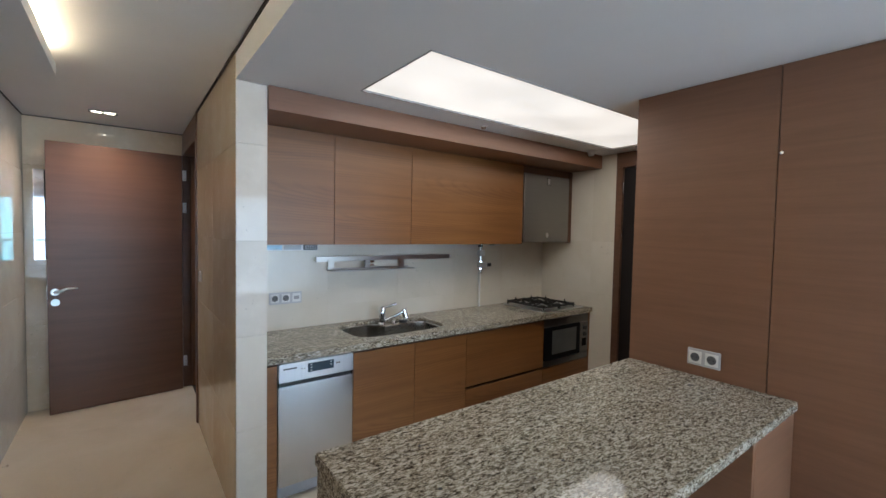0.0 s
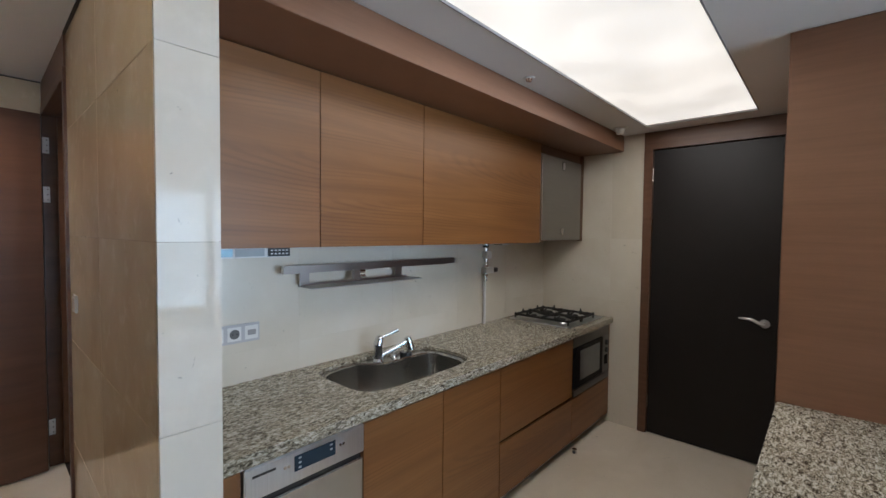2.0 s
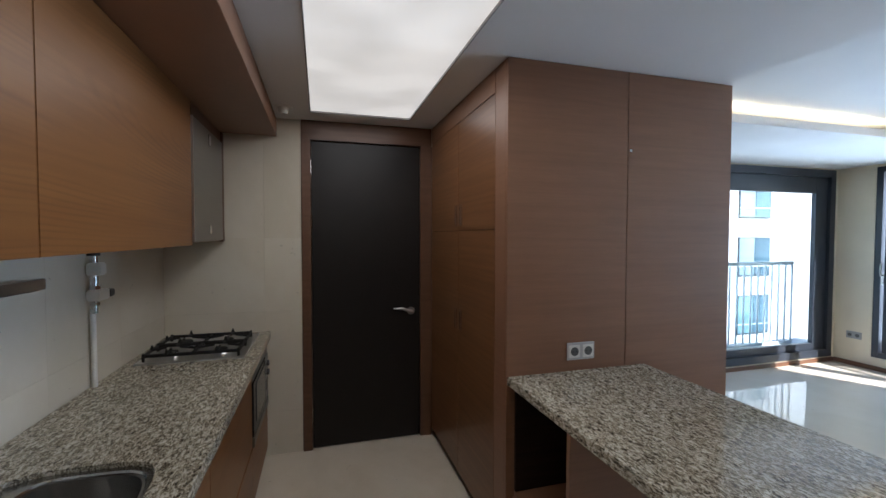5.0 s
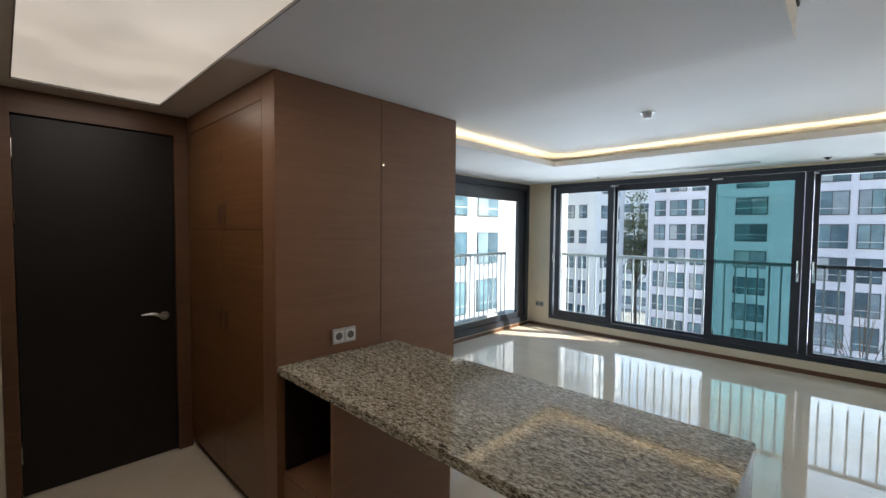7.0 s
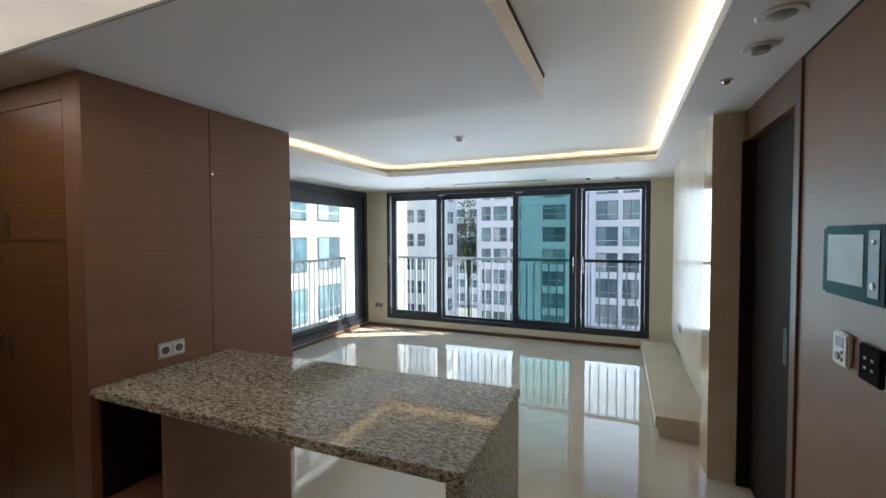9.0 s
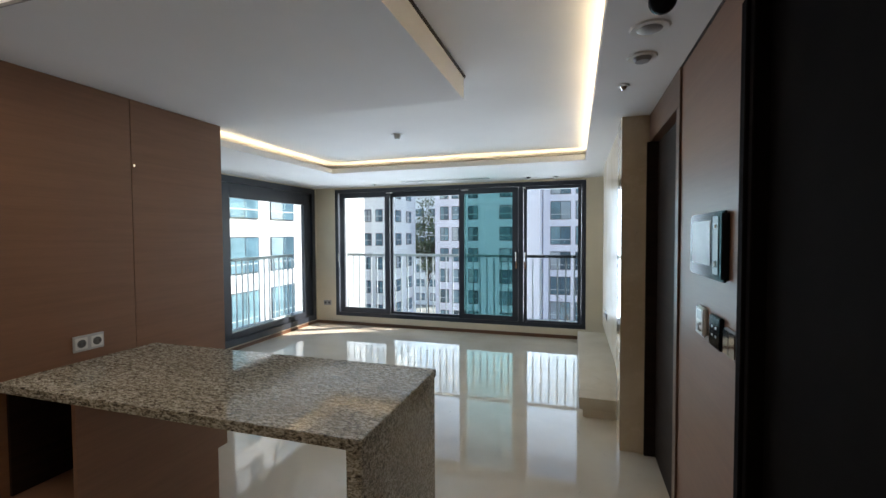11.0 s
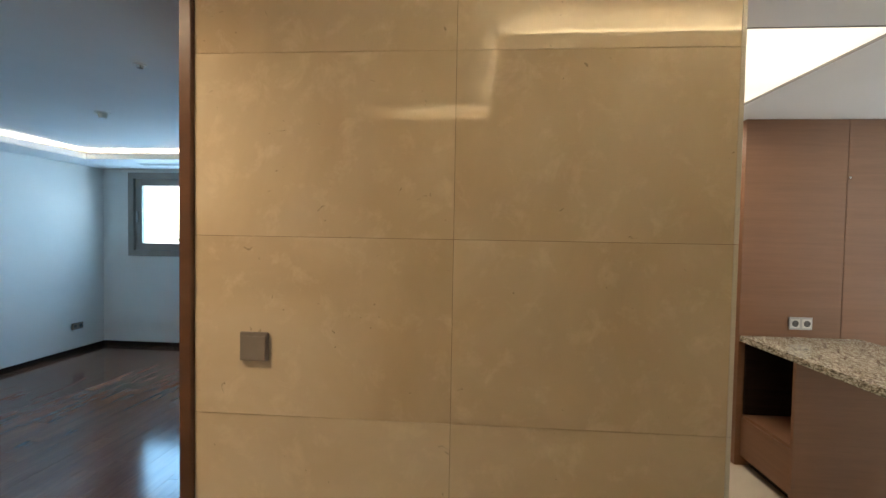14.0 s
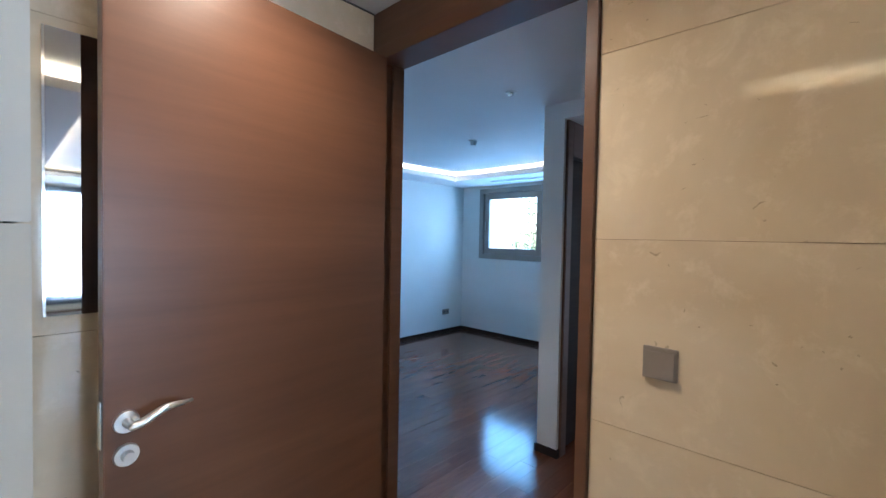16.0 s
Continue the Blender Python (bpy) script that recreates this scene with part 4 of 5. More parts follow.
def bedroom_door():
    t = thing("door_bedroom", (0.44, 4.17, 0), "walnut veneer door standing wide open into the hall", "door", kind="structure")
    x0, x1 = 0.428, 0.566
    pbox("jamb", M_WALNUT, t, x0, x1, 3.737, 3.772, 0, 2.245, 0.002)
    pbox("jamb", M_WALNUT, t, x0, x1, 4.70, 4.748, 0, 2.245, 0.002)
    pbox("head", M_WALNUT, t, x0, x1, 3.737, 4.748, 2.246, 2.30, 0.002)
    pbox("head_panel", M_FRAME, t, x0 + 0.004, x1, 3.737, 4.748, 2.302, 2.453, 0.001)
    pbox("stop_strip", M_FRAME, t, 0.50, 0.56, 4.688, 4.70, 0, 2.245, 0.001)
    swing = Matrix.Translation((0.418, 4.672, 0)) @ Matrix.Rotation(radians(6.0), 4, "Z")
    leaf = pbox("leaf", M_WALNUT, t, -0.531, 0.415, 4.566, 4.606, 0.008, 2.235, 0.002, "walnut veneer leaf with level grain")
    pbox("latch", M_CHROME, leaf, -0.5345, -0.5308, 4.574, 4.598, 0.955, 1.075, 0.001, "steel latch plate")
    lever(leaf, (-0.484, 4.566, 1.015), (0, -1, 0), (1, 0, 0))
    bm = bmesh.new()
    add_cyl(bm, (-0.484, 4.566, 0.93), (-0.484, 4.558, 0.93), 0.029, 0.027, 32)
    k = part("lock_rose", bm, M_SATIN, leaf, "round chrome lock rose", True)
    bm = bmesh.new()
    add_cyl(bm, (-0.484, 4.558, 0.93), (-0.484, 4.538, 0.93), 0.0145, 0.0135, 20)
    part("thumb_turn", bm, M_SATIN, k, smooth=True)
    base = Matrix.Translation(t.location)
    leaf.matrix_basis = base.inverted() @ swing @ Matrix.Translation((-0.418, -4.606, 0)) @ base
    for z in (0.258, 1.748, 2.056):
        h = pbox("hinge", M_HINGE, t, 0.4285, 0.461, 4.694, 4.6998, z - 0.05, z + 0.05, 0.001, "pale satin steel hinge plate")
        for dz in (-0.033, 0, 0.033):
            bm = bmesh.new()
            add_cyl(bm, (0.450, 4.694, z + dz), (0.450, 4.6925, z + dz), 0.004, seg=10)
            part("screw", bm, M_SWITCH, h)


bedroom_door()
t = thing("wall_mirror", (-0.45, 4.72, 0.62), "narrow glossy glass panel on the marble wall", "mirror")
pbox("glass", M_MIRROR, t, -0.612, -0.30, 4.7275, 4.738, 1.27, 2.02, 0.002)
pbox("edge", M_CHROME, t, -0.618, -0.6125, 4.7275, 4.738, 1.27, 2.02, 0.001, "thin metal edge")


def downlights():
    t = thing("downlight", (-0.145, 4.225, Z_UP), "slim twin downlight in the hall ceiling", "downlight")
    bm = bmesh.new()
    for b in ((-0.235, -0.055, 4.19, 4.198, 2.447, Z_UP), (-0.235, -0.055, 4.252, 4.26, 2.447, Z_UP), (-0.235, -0.227, 4.198, 4.252, 2.447, Z_UP), (-0.063, -0.055, 4.198, 4.252, 2.447, Z_UP)):
        add_box(bm, *b)
    part("trim_ring", bm, M_BLACKPL, t, "dark rim")
    for x in (-0.185, -0.105):
        pbox("lamp", M_SPOT, t, x - 0.03, x + 0.03, 4.20, 4.25, 2.451, Z_UP, 0, "glowing warm lamp")


downlights()
for nm, b, m in (("cove_light", (-1.58, -0.36, 2.81, 2.84, 2.366, 2.390), M_COVE), ("cove_light", (-1.65, -1.62, 2.87, 3.57, 2.366, 2.396), M_COVE), ("cove_light", (-0.34, -0.31, -2.50, 2.78, 2.366, 2.408), M_COVE), ("cove_light", (-0.30, 2.85, -2.58, -2.55, 2.366, 2.386), M_COVE), ("cove_light", (2.86, 2.89, -2.50, -0.15, 2.366, 2.386), M_COVE), ("cove_light", (0.62, 3.86, 7.38, 7.41, 2.351, 2.362), M_COVE2), ("cove_light", (3.87, 3.90, 4.80, 7.36, 2.351, 2.362), M_COVE2)):
    bm = bmesh.new()
    add_box(bm, *b)
    lone(nm, bm, m, (b[0], b[2], b[4]), "glowing warm strip light hidden in the ceiling cove", "cove light", "cove strips")


# ---- side doors and wall fittings of the living room side ----
def side_door():
    t = thing("door_side", (-0.65, -0.37, 0), "dark brown sliding side door left a little open", "door", kind="structure")
    pbox("jamb", M_FRAME, t, -0.80, -0.662, -0.03, 0.038, 0, 2.14, 0.002)
    pbox("jamb", M_DARK, t, -0.80, -0.645, -0.828, -0.80, 0, 2.14, 0.002)
    pbox("head", M_FRAME, t, -0.80, -0.662, -0.828, 0.038, 2.141, 2.324, 0.002)
    leaf = pbox("leaf", M_DARK, t, -0.752, -0.712, -0.799, -0.18, 0.008, 2.139, 0.004, "dark brown sliding leaf")
    pull_plate = pbox("pull_plate", M_BLACKPL, leaf, -0.7125, -0.7095, -0.265, -0.215, 0.93, 1.11, 0.001, "dark recessed pull plate")
    pbox("rim", M_STEELD, pull_plate, -0.7098, -0.7085, -0.258, -0.254, 0.94, 1.10, 0, "thin metal rim")
    pbox("strike", M_CHROME, t, -0.72, -0.70, -0.0325, -0.030, 0.95, 1.10, 0.0005, "steel strike plate")


def entry_door():
    t = thing("door_entry", (-0.65, 1.4, 0), "very dark brown closed door beside the panelled wall", "door", kind="structure")
    pbox("jamb", M_ENTRY, t, -0.80, -0.650, 0.867, 0.905, 0, 2.2, 0.002)
    pbox("jamb", M_ENTRY, t, -0.80, -0.660, 0.907, 0.935, 0, 2.2, 0.002)
    pbox("jamb", M_ENTRY, t, -0.80, -0.660, 1.86, 1.928, 0, 2.2, 0.002)
    pbox("head", M_ENTRY, t, -0.80, -0.660, 0.867, 1.928, 2.201, 2.324, 0.002)
    pbox("leaf", M_ENTRY, t, -0.74, -0.70, 0.937, 1.858, 0.006, 2.198, 0.002)


side_door()
entry_door()


def intercom():
    X = -0.672
    t = thing("intercom", (X, 0.52, 1.48), "black glossy wall intercom with a pale screen", "intercom")
    pbox("case", M_BLACKGL, t, X, X + 0.024, 0.325, 0.735, 1.362, 1.602, 0.008)
    pbox("screen", M_LCD, t, X + 0.024, X + 0.0255, 0.37, 0.61, 1.41, 1.572, 0.0005, "blank pale grey screen")
    p = pbox("speaker_strip", M_BLACKPL, t, X + 0.024, X + 0.026, 0.64, 0.70, 1.385, 1.585, 0.001, "dark side strip")
    for z, r in ((1.42, 0.011), (1.55, 0.007)):
        bm = bmesh.new()
        add_cyl(bm, (X + 0.026, 0.668, z), (X + 0.029, 0.668, z), r, seg=18)
        part("button", bm, M_WHITEPL, p, "round white button", True)
    t = thing("thermostat", (X, 0.457, 1.18), "white wall thermostat with small display", "thermostat")
    pbox("case", M_WHITEPL, t, X, X + 0.018, 0.405, 0.507, 1.126, 1.240, 0.006)
    pbox("display", M_LCD, t, X + 0.018, X + 0.019, 0.425, 0.485, 1.19, 1.225, 0.0005, "grey display")
    for y, z, r in ((0.445, 1.158, 0.014), (0.475, 1.175, 0.006), (0.475, 1.15, 0.006)):
        bm = bmesh.new()
        add_cyl(bm, (X + 0.018, y, z), (X + 0.022, y, z), r, seg=18)
        part("button", bm, M_GREYPL, t, "round grey button", True)
    t = thing("touch_switch", (X, 0.635, 1.18), "black glass touch switch on the wall", "switch")
    pbox("plate", M_BLACKGL, t, X, X + 0.016, 0.575, 0.695, 1.122, 1.236, 0.004)
    for y in (0.615, 0.655):
        for z in (1.165, 1.195):
            pbox("key", M_GREYPL, t, X + 0.016, X + 0.0168, y - 0.007, y + 0.007, z - 0.004, z + 0.004, 0, "grey key mark")
    t = thing("mirror_switch", (X, 0.775, 1.17), "polished metal switch plate on the wall", "switch")
    pbox("plate", M_GREYPL, t, X, X + 0.010, 0.72, 0.832, 1.125, 1.215, 0.003)
    for y in (0.748, 0.804):
        pbox("rocker", M_CHROME, t, X + 0.010, X + 0.014, y - 0.026, y + 0.026, 1.130, 1.210, 0.002, "polished rocker")


intercom()
disc("air_vent", (-0.472, 0.212, Z_SOFF), 0.065, 0.022, M_WHITEPL, "round white ceiling air vent", "vent", M_GREYPL)
disc("ceiling_speaker", (-0.459, 0.50, Z_SOFF), 0.075, 0.012, M_WHITEPL, "round ceiling loudspeaker with grey mesh", "speaker", M_GREYPL)
disc("sprinkler", (-0.431, -0.168, Z_SOFF), 0.03, 0.018, M_WHITEPL, "small recessed sprinkler head with white flange", "sprinkler", M_CHROME)
t = disc("dome_camera", (-0.463, 0.735, Z_SOFF), 0.055, 0.02, M_WHITEPL, "small dark dome camera on the ceiling", "camera")
bm = bmesh.new()
bmesh.ops.create_uvsphere(bm, u_segments=24, v_segments=12, radius=0.045, matrix=Matrix.Translation((-0.463, 0.735, Z_SOFF - 0.016)))
part("dome", bm, M_BLACKGL, t, "smoked dome", True)
disc("smoke_detector", (1.392, -1.312, Z_UP), 0.055, 0.045, M_WHITEPL, "white smoke detector on the living room ceiling", "detector", M_WHITEPL)
disc("sprinkler", (2.85, -3.764, Z_SOFF), 0.03, 0.018, M_WHITEPL, "small recessed sprinkler head with white flange", "sprinkler", M_CHROME)
disc("ceiling_sensor", (0.444, -3.718, Z_SOFF), 0.035, 0.02, M_BLACKPL, "small dark ceiling sensor", "sensor")
disc("air_vent", (0.078, -3.752, Z_SOFF), 0.06, 0.018, M_WHITEPL, "round white ceiling air vent", "vent", M_GREYPL)


def slot_vent(at, length, along, label):
    x, y, z = at
    t = thing("ceiling_vent", at, label, "vent")
    L = length / 2
    for k in (-1.5, -0.5, 0.5, 1.5):
        d = 0.045 * k
        b = (x - L, x + L, y + d - 0.014, y + d + 0.014) if along == "x" else (x + d - 0.014, x + d + 0.014, y - L, y + L)
        pbox("slat", M_WHITEPL if abs(k) > 1 else M_GREYPL, t, *b, z - 0.007, z, 0.001)


slot_vent((1.66, -3.62, Z_SOFF), 1.35, "x", "long white slot diffuser above the window")


# ---- living room: windows, bench ----
def frame_boxes(bm, axis, p0, p1, u0, u1, z0, z1, w, wb=None):
    wb = wb or w
    for a, b, c, d in ((u0, u0 + w, z0, z1), (u1 - w, u1, z0, z1), (u0 + w, u1 - w, z0, z0 + wb), (u0 + w, u1 - w, z1 - w, z1)):
        add_box(bm, *((a, b, p0, p1) if axis == "y" else (p0, p1, a, b)), c, d, 0.002)


def sash(parent, axis, p0, p1, u0, u1, z0, z1, w, wb, pane):
    bm = bmesh.new()
    frame_boxes(bm, axis, p0, p1, u0, u1, z0, z1, w, wb)
    s = part("sash", bm, M_WINFRAME, parent)
    m = (p0 + p1) / 2
    b = (u0 + w, u1 - w, m - 0.003, m + 0.003) if axis == "y" else (m - 0.003, m + 0.003, u0 + w, u1 - w)
    g = pbox("pane", pane, s, *b, z0 + wb, z1 - w, 0, "clear glass" if pane is M_GLASS else "green-tinted glass")
    g.visible_shadow = False
    return s


def pull(parent, x, y, z):
    bm = bmesh.new()
    add_box(bm, x - 0.012, x + 0.012, y, y + 0.012, z - 0.11, z + 0.02, 0.003)
    add_tube(bm, [(x, y + 0.012, z), (x, y + 0.045, z), (x, y + 0.05, z + 0.06), (x, y + 0.045, z + 0.13)], 0.009, 10)
    part("handle", bm, M_CHROME, parent, "silver lever handle", True)


def big_window():
    t = thing("window_balcony", (1.7, -4.1, 0.15), "wide sliding window with slate-blue metal frames", "window", kind="structure")
    bm = bmesh.new()
    frame_boxes(bm, "y", -4.28, -4.052, -0.333, 3.748, 0.147, 2.298, 0.06)
    part("frame", bm, M_WINFRAME, t)
    pbox("mullion", M_WINFRAME, t, 0.555, 0.625, -4.27, -4.045, 0.208, 2.236, 0.003)
    s = sash(t, "y", -4.11, -4.06, 2.735, 3.66, 0.21, 2.235, 0.085, 0.085, M_GLASS)
    pull(s, 3.668, -4.06, 1.08)
    sash(t, "y", -4.20, -4.15, 1.47, 2.80, 0.21, 2.235, 0.085, 0.03, M_GLASS)
    s = sash(t, "y", -4.11, -4.06, 0.632, 1.55, 0.21, 2.235, 0.085, 0.075, M_TEAL)
    pull(s, 0.66, -4.06, 1.12)
    s = sash(t, "y", -4.11, -4.06, -0.27, 0.548, 0.21, 2.235, 0.048, 0.03, M_GLASS)
    pull(s, 0.525, -4.06, 1.12)
    for x in (2.74, 1.47, 0.59):
        pbox("clip", M_WHITEPL, t, x - 0.07, x + 0.04, -4.06, -4.046, 2.205, 2.222, 0.001, "white lock clip")


def side_window():
    t = thing("window_east", (4.15, -2.7, 0.06), "tall sliding window with slate-blue metal frames", "window", kind="structure")
    bm = bmesh.new()
    frame_boxes(bm, "x", 4.105, 4.29, -3.998, -1.352, 0.062, 2.308, 0.085)
    part("frame", bm, M_WINFRAME, t)
    sash(t, "x", 4.14, 4.19, -3.91, -1.95, 0.15, 2.22, 0.19, 0.08, M_GLASS)
    sash(t, "x", 4.20, 4.25, -2.03, -1.44, 0.15, 2.22, 0.09, 0.08, M_GLASS)


big_window()
side_window()
M_RAILING = plain("railing_paint", (0.62, 0.66, 0.70), 0.45)
M_FACADE0 = plain("ledge_render", (0.66, 0.66, 0.65), 0.8)
M_RAILDARK = plain("dark_railing", (0.035, 0.04, 0.05), 0.45)


def railing(axis, p, u0, u1, top_mat, zt=1.20):
    t = thing("railing", (u0, p, 0.1) if axis == "y" else (p, u0, 0.1), "painted metal balcony railing with upright bars", "railing")

    def bx(a, b, h, z0, z1):
        return (a, b, p - h, p + h, z0, z1) if axis == "y" else (p - h, p + h, a, b, z0, z1)
    pbox("top_rail", top_mat, t, *bx(u0, u1, 0.025, zt - 0.045, zt), 0.004)
    pbox("bottom_rail", M_RAILING, t, *bx(u0, u1, 0.018, 0.16, 0.19), 0.003)
    n = int((u1 - u0) / 0.112)
    first = None
    for k in range(n + 1):
        u = u0 + (u1 - u0) * k / n
        if first is None:
            first = pbox("baluster", M_RAILING, t, *bx(u - 0.009, u + 0.009, 0.009, 0.19, zt - 0.045), 0.002)
        else:
            o = new("baluster", first.data)
            o.parent = t
            o.location = (u - u0, 0, 0) if axis == "y" else (0, u - u0, 0)


setting("balcony_ledge", M_FACADE0, [(-0.45, 4.60, -4.56, -4.301, 0.06, 0.158), (4.301, 4.60, -4.301, -1.30, 0.06, 0.158)], "white ledge outside the windows", "ledge")
railing("y", -4.42, 0.60, 3.72, M_RAILING)
railing("y", -4.42, -0.30, 0.57, M_RAILDARK)
railing("x", 4.44, -3.80, -1.40, M_RAILING)
bench = thing("bench", (-0.6, -3.8, 0), "long low cream marble bench below the television wall", "bench")
pbox("plinth", M_TV, bench, -0.60, -0.255, -3.78, -1.335, 0.0, 0.0745, 0)
pbox("top", M_TV, bench, -0.60, -0.225, -3.80, -1.305, 0.075, 0.172, 0.003)
socket_plate((3.911, -4.0495, 0.358), "y+", "ss", "living room sockets", M_GREYPL)
socket_plate((-0.5045, -2.43, 0.66), "x+", "sss", "living room sockets")


# ---- bedroom ----
def bedroom():
    t = thing("window_bedroom", (4.55, 6.42, 1.18), "bronze-framed bedroom window above the wall", "window", kind="structure")
    bm = bmesh.new()
    frame_boxes(bm, "x", 4.535, 4.66, 5.402, 7.448, 1.182, 2.263, 0.075)
    part("frame", bm, M_SWITCH, t, "bronze-grey metal frame")
    bm = bmesh.new()
    frame_boxes(bm, "x", 4.57, 4.62, 6.35, 7.372, 1.258, 2.187, 0.09)
    s = part("sash", bm, M_SWITCH, t)
    pbox("pane", M_GLASS, s, 4.593, 4.597, 6.44, 7.282, 1.348, 2.097, 0, "clear glass").visible_shadow = False
    bm = bmesh.new()
    frame_boxes(bm, "x", 4.60, 4.64, 5.478, 6.40, 1.258, 2.187, 0.06)
    s = part("sash", bm, M_SWITCH, t)
    pbox("pane", M_GLASS, s, 4.618, 4.622, 5.54, 6.34, 1.32, 2.127, 0, "clear glass").visible_shadow = False
    pbox("handle", M_CHROME, t, 4.55, 4.57, 7.325, 7.345, 1.62, 1.76, 0.003, "silver handle")
    disc("smoke_detector", (2.424, 5.837, 2.42), 0.055, 0.045, M_WHITEPL, "white smoke detector on the bedroom ceiling", "detector", M_WHITEPL)
    disc("sprinkler", (1.54, 4.80, 2.42), 0.035, 0.018, M_WHITEPL, "small recessed sprinkler head with white flange", "sprinkler", M_CHROME)
    slot_vent((4.17, 6.3, 2.31), 1.3, "y", "slim slot diffuser above the bedroom window")
    socket_plate((4.167, 7.799, 0.326), "y-", "ss", "bedroom sockets", M_SWITCH)
    t = thing("door_closet", (2.45, 4.66, 0), "dark brown closed closet door in the bedroom", "door", kind="structure")
    pbox("jamb", M_FRAME, t, 1.957, 2.03, 4.612, 4.784, 0, 2.307, 0.002, "brown wooden jamb")
    pbox("jamb", M_FRAME, t, 2.80, 2.868, 4.612, 4.784, 0, 2.307, 0.002, "brown wooden jamb")
    pbox("head", M_FRAME, t, 2.031, 2.799, 4.612, 4.784, 2.07, 2.307, 0.002, "brown wooden head")
    pbox("leaf", M_DARK, t, 2.032, 2.798, 4.66, 4.70, 0.005, 2.068, 0.002)


bedroom()


# ---- outside ----
M_FACADE = plain("white_render", (0.83, 0.85, 0.88), 0.8, vary=0.04, scale=0.4)
M_FACADE2 = plain("grey_render", (0.62, 0.62, 0.65), 0.8, vary=0.05, scale=0.4)
M_FACADE3 = plain("pale_render", (0.81, 0.79, 0.88), 0.8, vary=0.05, scale=0.4)


def far_pane(name):
    """Window glass of a far facade: each pane darker or paler, with blinds and reflections put into its colour."""
    m, nt, p = material(name)
    info = nt.nodes.new("ShaderNodeObjectInfo")
    v = coords(nt, (1.0, 1.0, 1.0), True)
    n = node(nt, "ShaderNodeTexNoise", Scale=0.8, Detail=3.0)
    nt.links.new(v, n.inputs["Vector"])
    own = ramp(nt, info.outputs["Random"], [(0.0, (0.05, 0.09, 0.12)), (0.35, (0.11, 0.20, 0.26)), (0.6, (0.20, 0.33, 0.38)), (0.82, (0.30, 0.36, 0.42)), (1.0, (0.50, 0.52, 0.54))])
    cloud = ramp(nt, n.outputs[0], [(0.35, (0.6, 0.62, 0.65)), (0.65, (1.15, 1.15, 1.15))])
    nt.links.new(mix(nt, own, cloud, 0.8, "MULTIPLY"), p.inputs["Base Color"])
    p.inputs["Roughness"].default_value = 0.06
    return m


M_PANE = far_pane("far_pane")
M_GROUND = plain("ground", (0.30, 0.30, 0.28), 0.9, vary=0.3, scale=0.2)
M_LEAF = plain("foliage", (0.12, 0.15, 0.075), 0.6, vary=0.5, scale=1.5)
M_BARK = plain("bark", (0.10, 0.075, 0.055), 0.9, vary=0.2, scale=3.0)
gb = bmesh.new()
add_box(gb, -2500, 2500, -2500, 2500, -13.2, -13.0)
tagged(new("ground", mesh_of(gb, "ground", M_GROUND)), "grey paved ground far below the windows", "ground", kind="structure")


def building(label, x0, x1, y0, y1, z0, z1, face, mat, cols, floor_h=2.9, win=(2.0, 1.55), zoff=0.0, side=()):
    """Block of flats; windows on the face 'x-' or 'y+', at the given middles along it."""
    t = thing("apartment_building", ((x0 + x1) / 2, (y0 + y1) / 2, z0), label, "building", "flats outside")
    pbox("wall", mat, t, x0, x1, y0, y1, z0, z1, 0)
    pbox("roof", M_FACADE2, t, x0 - 0.2, x1 + 0.2, y0 - 0.2, y1 + 0.2, z1 + 0.002, z1 + 0.5, 0)
    w, h = win
    for u, wk, face in [(u, wk, face) for u, wk in cols] + [(u, wk, "x-") for u, wk in side]:
        for k in range(int((z1 - z0) / floor_h)):
            z = z0 + floor_h * k + 0.9 + zoff
            ww = wk or w
            if face == "y+":
                box, pb, rb = (u - ww / 2, u + ww / 2, y1, y1 + 0.06), (u - ww / 2 + 0.07, u + ww / 2 - 0.07, y1 + 0.06, y1 + 0.07), (u - ww / 2 + 0.02, u + ww / 2 - 0.02, y1 + 0.075, y1 + 0.11)
            else:
                box, pb, rb = (x0 - 0.06, x0, u - ww / 2, u + ww / 2), (x0 - 0.07, x0 - 0.06, u - ww / 2 + 0.07, u + ww / 2 - 0.07), (x0 - 0.11, x0 - 0.075, u - ww / 2 + 0.02, u + ww / 2 - 0.02)
            o = pbox("window", M_WINFRAME, t, *box, z, z + h, 0)
            mid = (pb[0] + pb[1]) / 2 if face == "y+" else (pb[2] + pb[3]) / 2
            for s in (-1, 1):
                hb = list(pb)
                if face == "y+":
                    hb[0], hb[1] = (pb[0], mid - 0.03) if s < 0 else (mid + 0.03, pb[1])
                else:
                    hb[2], hb[3] = (pb[2], mid - 0.03) if s < 0 else (mid + 0.03, pb[3])
                pbox("pane", M_PANE, o, *hb, z + 0.07, z + h - 0.07, 0)
            pbox("rail", M_RAILING, o, *rb, z + 0.55, z + 0.60, 0)
    return t


building("white sunlit block of flats with wide windows", 19, 30, -34, -9, -13, 14, "x-", M_FACADE2, [(-11.6 - 3.5 * k, 2.4) for k in range(4)], floor_h=3.35, win=(2.4, 2.25), zoff=1.25)
building("white block of flats with small windows", 18.2, 27, -45.4, -38, -13, 16, "y+", M_FACADE, [(19.4, 0.8), (20.7, 0.8), (23.0, 1.2), (25.0, 1.2)], floor_h=2.5, win=(0.8, 1.3), side=[(-40.2, 1.5), (-43.2, 1.5)])
building("pale grey block of flats with dark windows", 3.4, 14.9, -56, -43, -13, 15, "y+", M_FACADE3, [(13.8, 1.0), (12.2, 1.45), (10.5, 1.1), (6.45, 2.3)], floor_h=2.32, win=(1.5, 1.5), zoff=1.33)
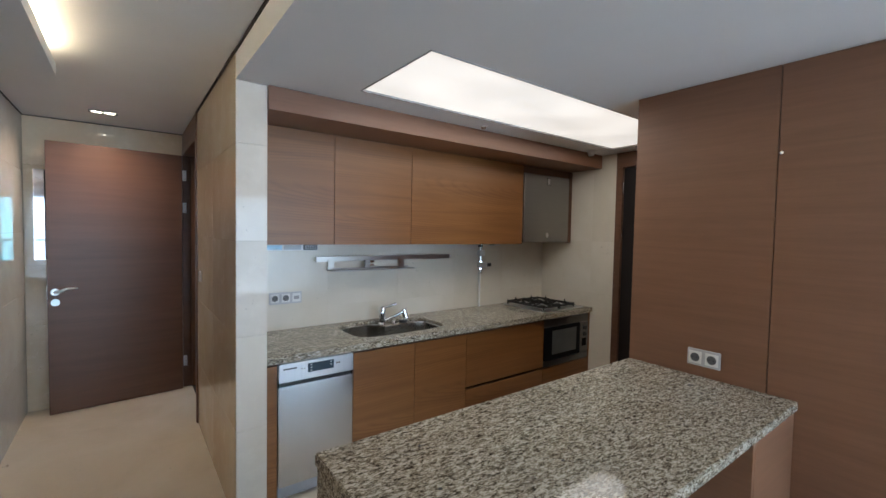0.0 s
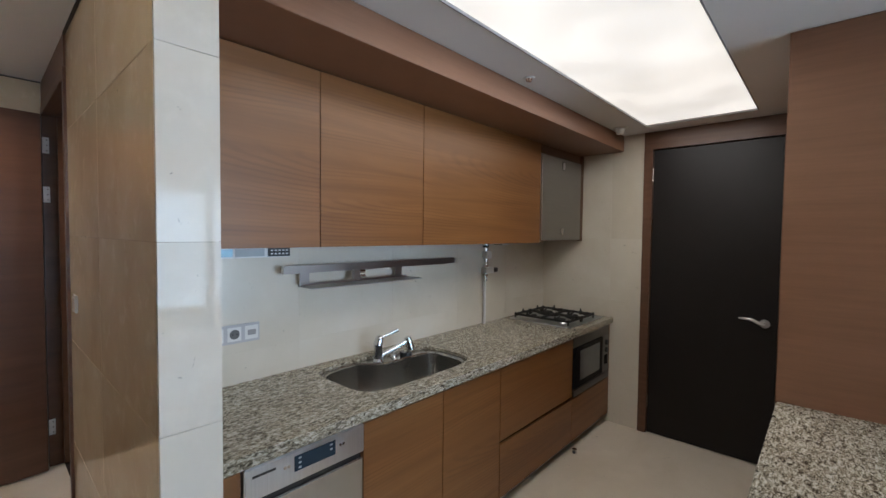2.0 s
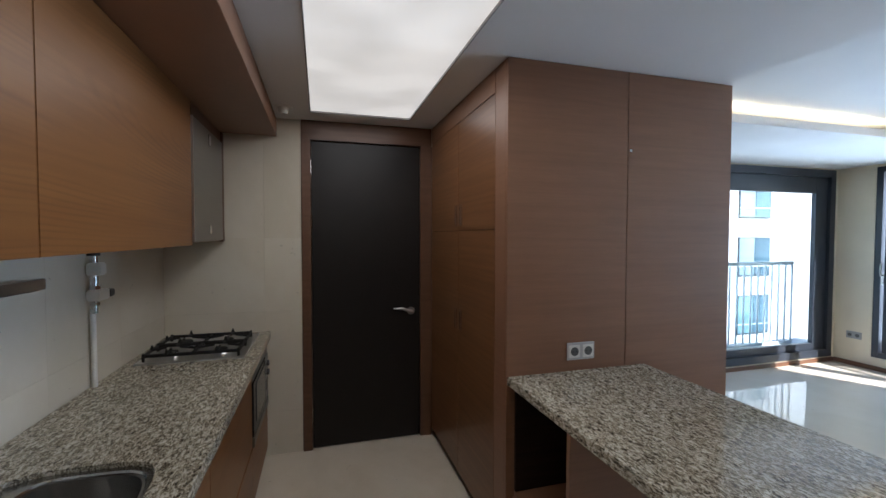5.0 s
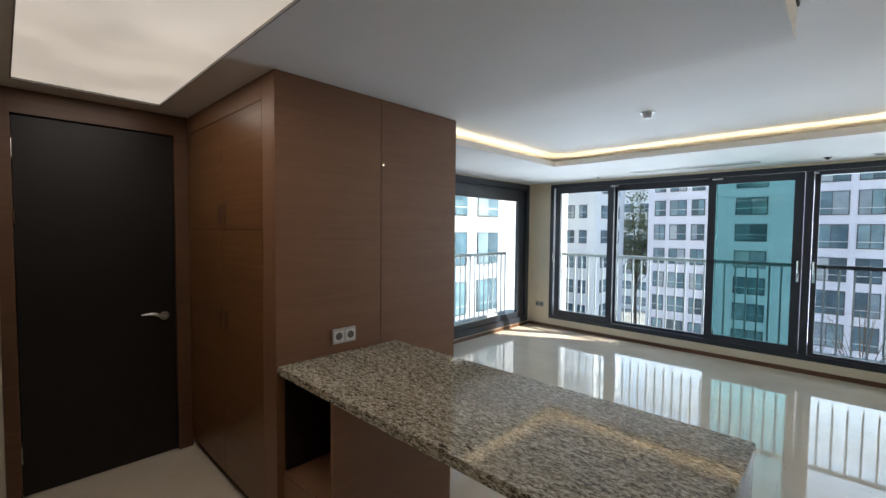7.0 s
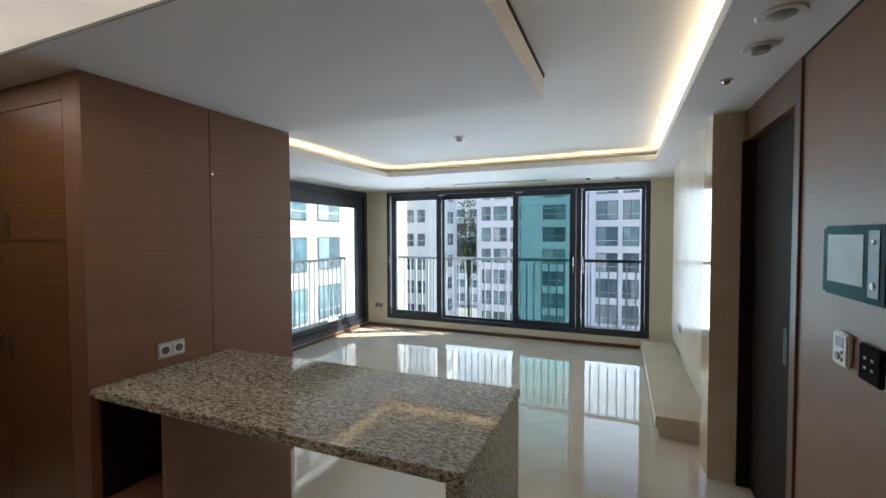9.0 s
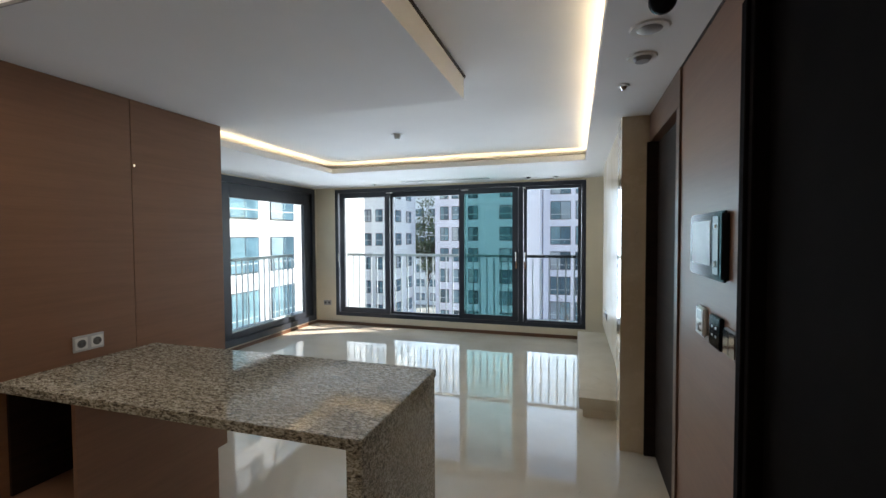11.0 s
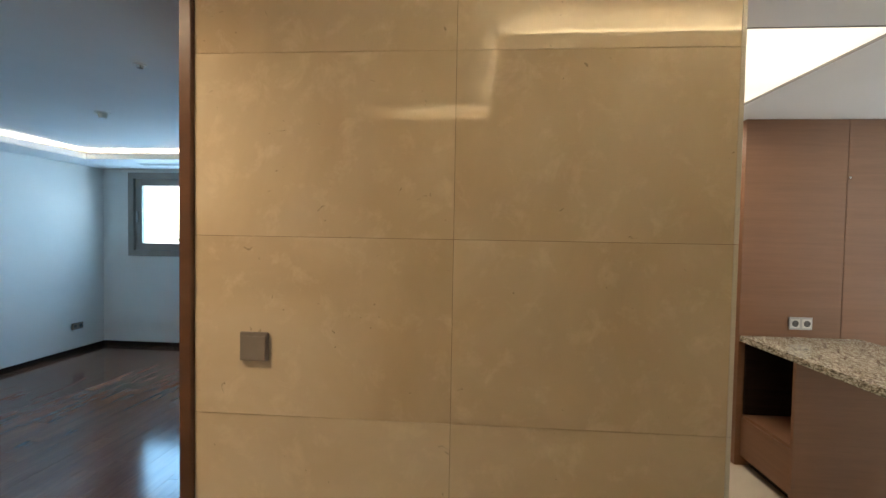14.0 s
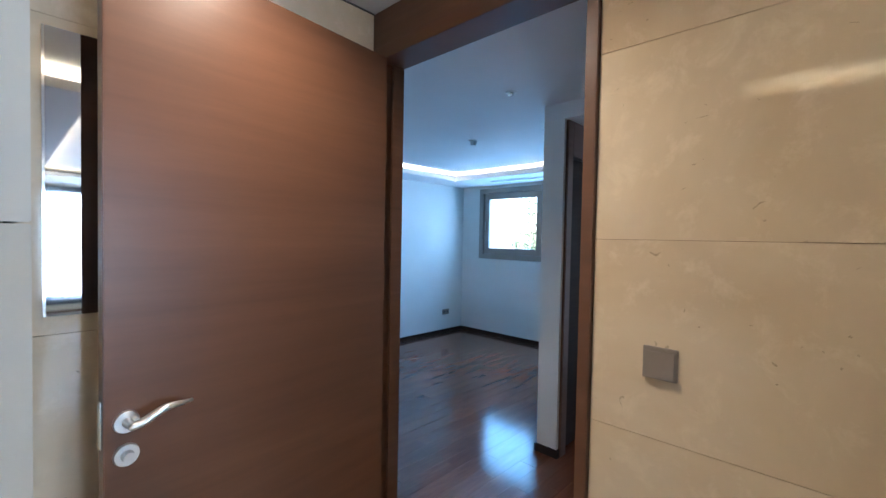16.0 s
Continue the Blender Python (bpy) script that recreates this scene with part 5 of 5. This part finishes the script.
building("pale block of flats with wide windows", -14, 3.3, -62, -47, -13, 17, "y+", M_FACADE3, [(1.4, 2.2), (-1.0, 1.6), (-3.2, 1.9), (-5.6, 2.2), (-8.2, 2.2)], floor_h=2.83, win=(2.4, 2.05), zoff=1.1)
building("distant white block of flats behind the tree", 22, 40, -95, -80, -13, 9, "y+", M_FACADE, [(24.5 + 3 * k, 1.8) for k in range(4)], win=(1.8, 1.5))


def tree(at, height, spread, leaves, label, seed):
    rnd = random.Random(seed)
    x, y, z = at
    t = thing("tree", at, label, "tree", "trees outside")
    bm = bmesh.new()
    add_cyl(bm, (x, y, z), (x + 0.2, y, z + height * 0.6), 0.22 if leaves else 0.12, 0.11 if leaves else 0.05, 10)
    tips = []
    fine = 1.0 if leaves else 0.45
    for k in range(26):
        a, h = rnd.uniform(0, 6.28), rnd.uniform(0.35, 0.6)
        r = spread * rnd.uniform(0.5, 1.0)
        p0 = (x + 0.2 * h, y, z + height * h)
        p1 = (x + r * math.cos(a), y + r * math.sin(a), z + height * rnd.uniform(h + 0.1, 1.0))
        add_cyl(bm, p0, p1, 0.07 * fine, 0.02 * fine, 6)
        for j in range(4):
            q = Vector(p0).lerp(Vector(p1), rnd.uniform(0.4, 1))
            e = q + Vector((rnd.uniform(-1, 1), rnd.uniform(-1, 1), rnd.uniform(0, 1))) * spread * 0.3
            add_cyl(bm, q, e, 0.025 * fine, 0.008 * fine, 4)
            tips.append(e)
        tips.append(Vector(p1))
    part("trunk", bm, M_BARK, t, "brown trunk and limbs")
    if leaves:
        bm = bmesh.new()
        for k in range(leaves):
            c = rnd.choice(tips) + Vector((rnd.gauss(0, 1), rnd.gauss(0, 1), rnd.gauss(0, 0.7))) * spread * 0.16
            n = Vector((rnd.gauss(0, 1), rnd.gauss(0, 1), rnd.gauss(0, 1))).normalized()
            u = n.orthogonal().normalized() * rnd.uniform(0.08, 0.2)
            v = n.cross(u) * rnd.uniform(0.5, 0.9)
            bm.faces.new([bm.verts.new(c + d) for d in (u, v, -u, -v)])
        ob = new("crown", mesh_of(bm, "crown", M_LEAF, at))
        ob.parent = t


tree((19.3, -53, -13), 19.0, 2.6, 4200, "leafy green tree between the blocks of flats", 3)
tree((-0.6, -30, -13), 11.3, 2.2, 0, "bare-branched tree below the balcony", 5)
tree((2.0, -27, -13), 9.0, 2.0, 0, "bare-branched tree below the balcony", 6)
tree((30.0, 20.5, -13), 19.0, 4.0, 5000, "leafy green tree outside the bedroom", 8)
# out-of-view wall, added to cut the sun down to a corner patch
setting("wall_sun_block", M_FACADE, [(-0.60, -0.45, -5.55, -4.302, -3, 5)], "unseen white outer wall added to keep sun off the balcony window", "wall")

# ---- bedroom planks ----
core = setting("floor_bedroom", M_DARK, [(0.50, 4.70, 3.10, 7.95, -0.12, -0.012)], "dark reddish-brown plank floor of the bedroom", "floor")
rnd = random.Random(11)
plank_meshes = {}
y = 3.70
while y < 7.79:
    x = 0.60 - rnd.uniform(0, 0.8)
    while x < 4.55:
        x0, x1 = max(x, 0.592), min(x + 0.9, 4.55)
        if x1 - x0 > 0.05:
            key = round(x1 - x0, 2)
            if key not in plank_meshes:
                bm = bmesh.new()
                add_box(bm, 0.0008, key - 0.0008, 0.0008, 0.1192, -0.012, 0.0)
                plank_meshes[key] = mesh_of(bm, "plank", M_BEDFLOOR)
            o = new("plank", plank_meshes[key])
            o.parent = core
            o.location = Vector((x0, y, rnd.uniform(-0.0004, 0.0004))) - core.location
        x += 0.9
    y += 0.12
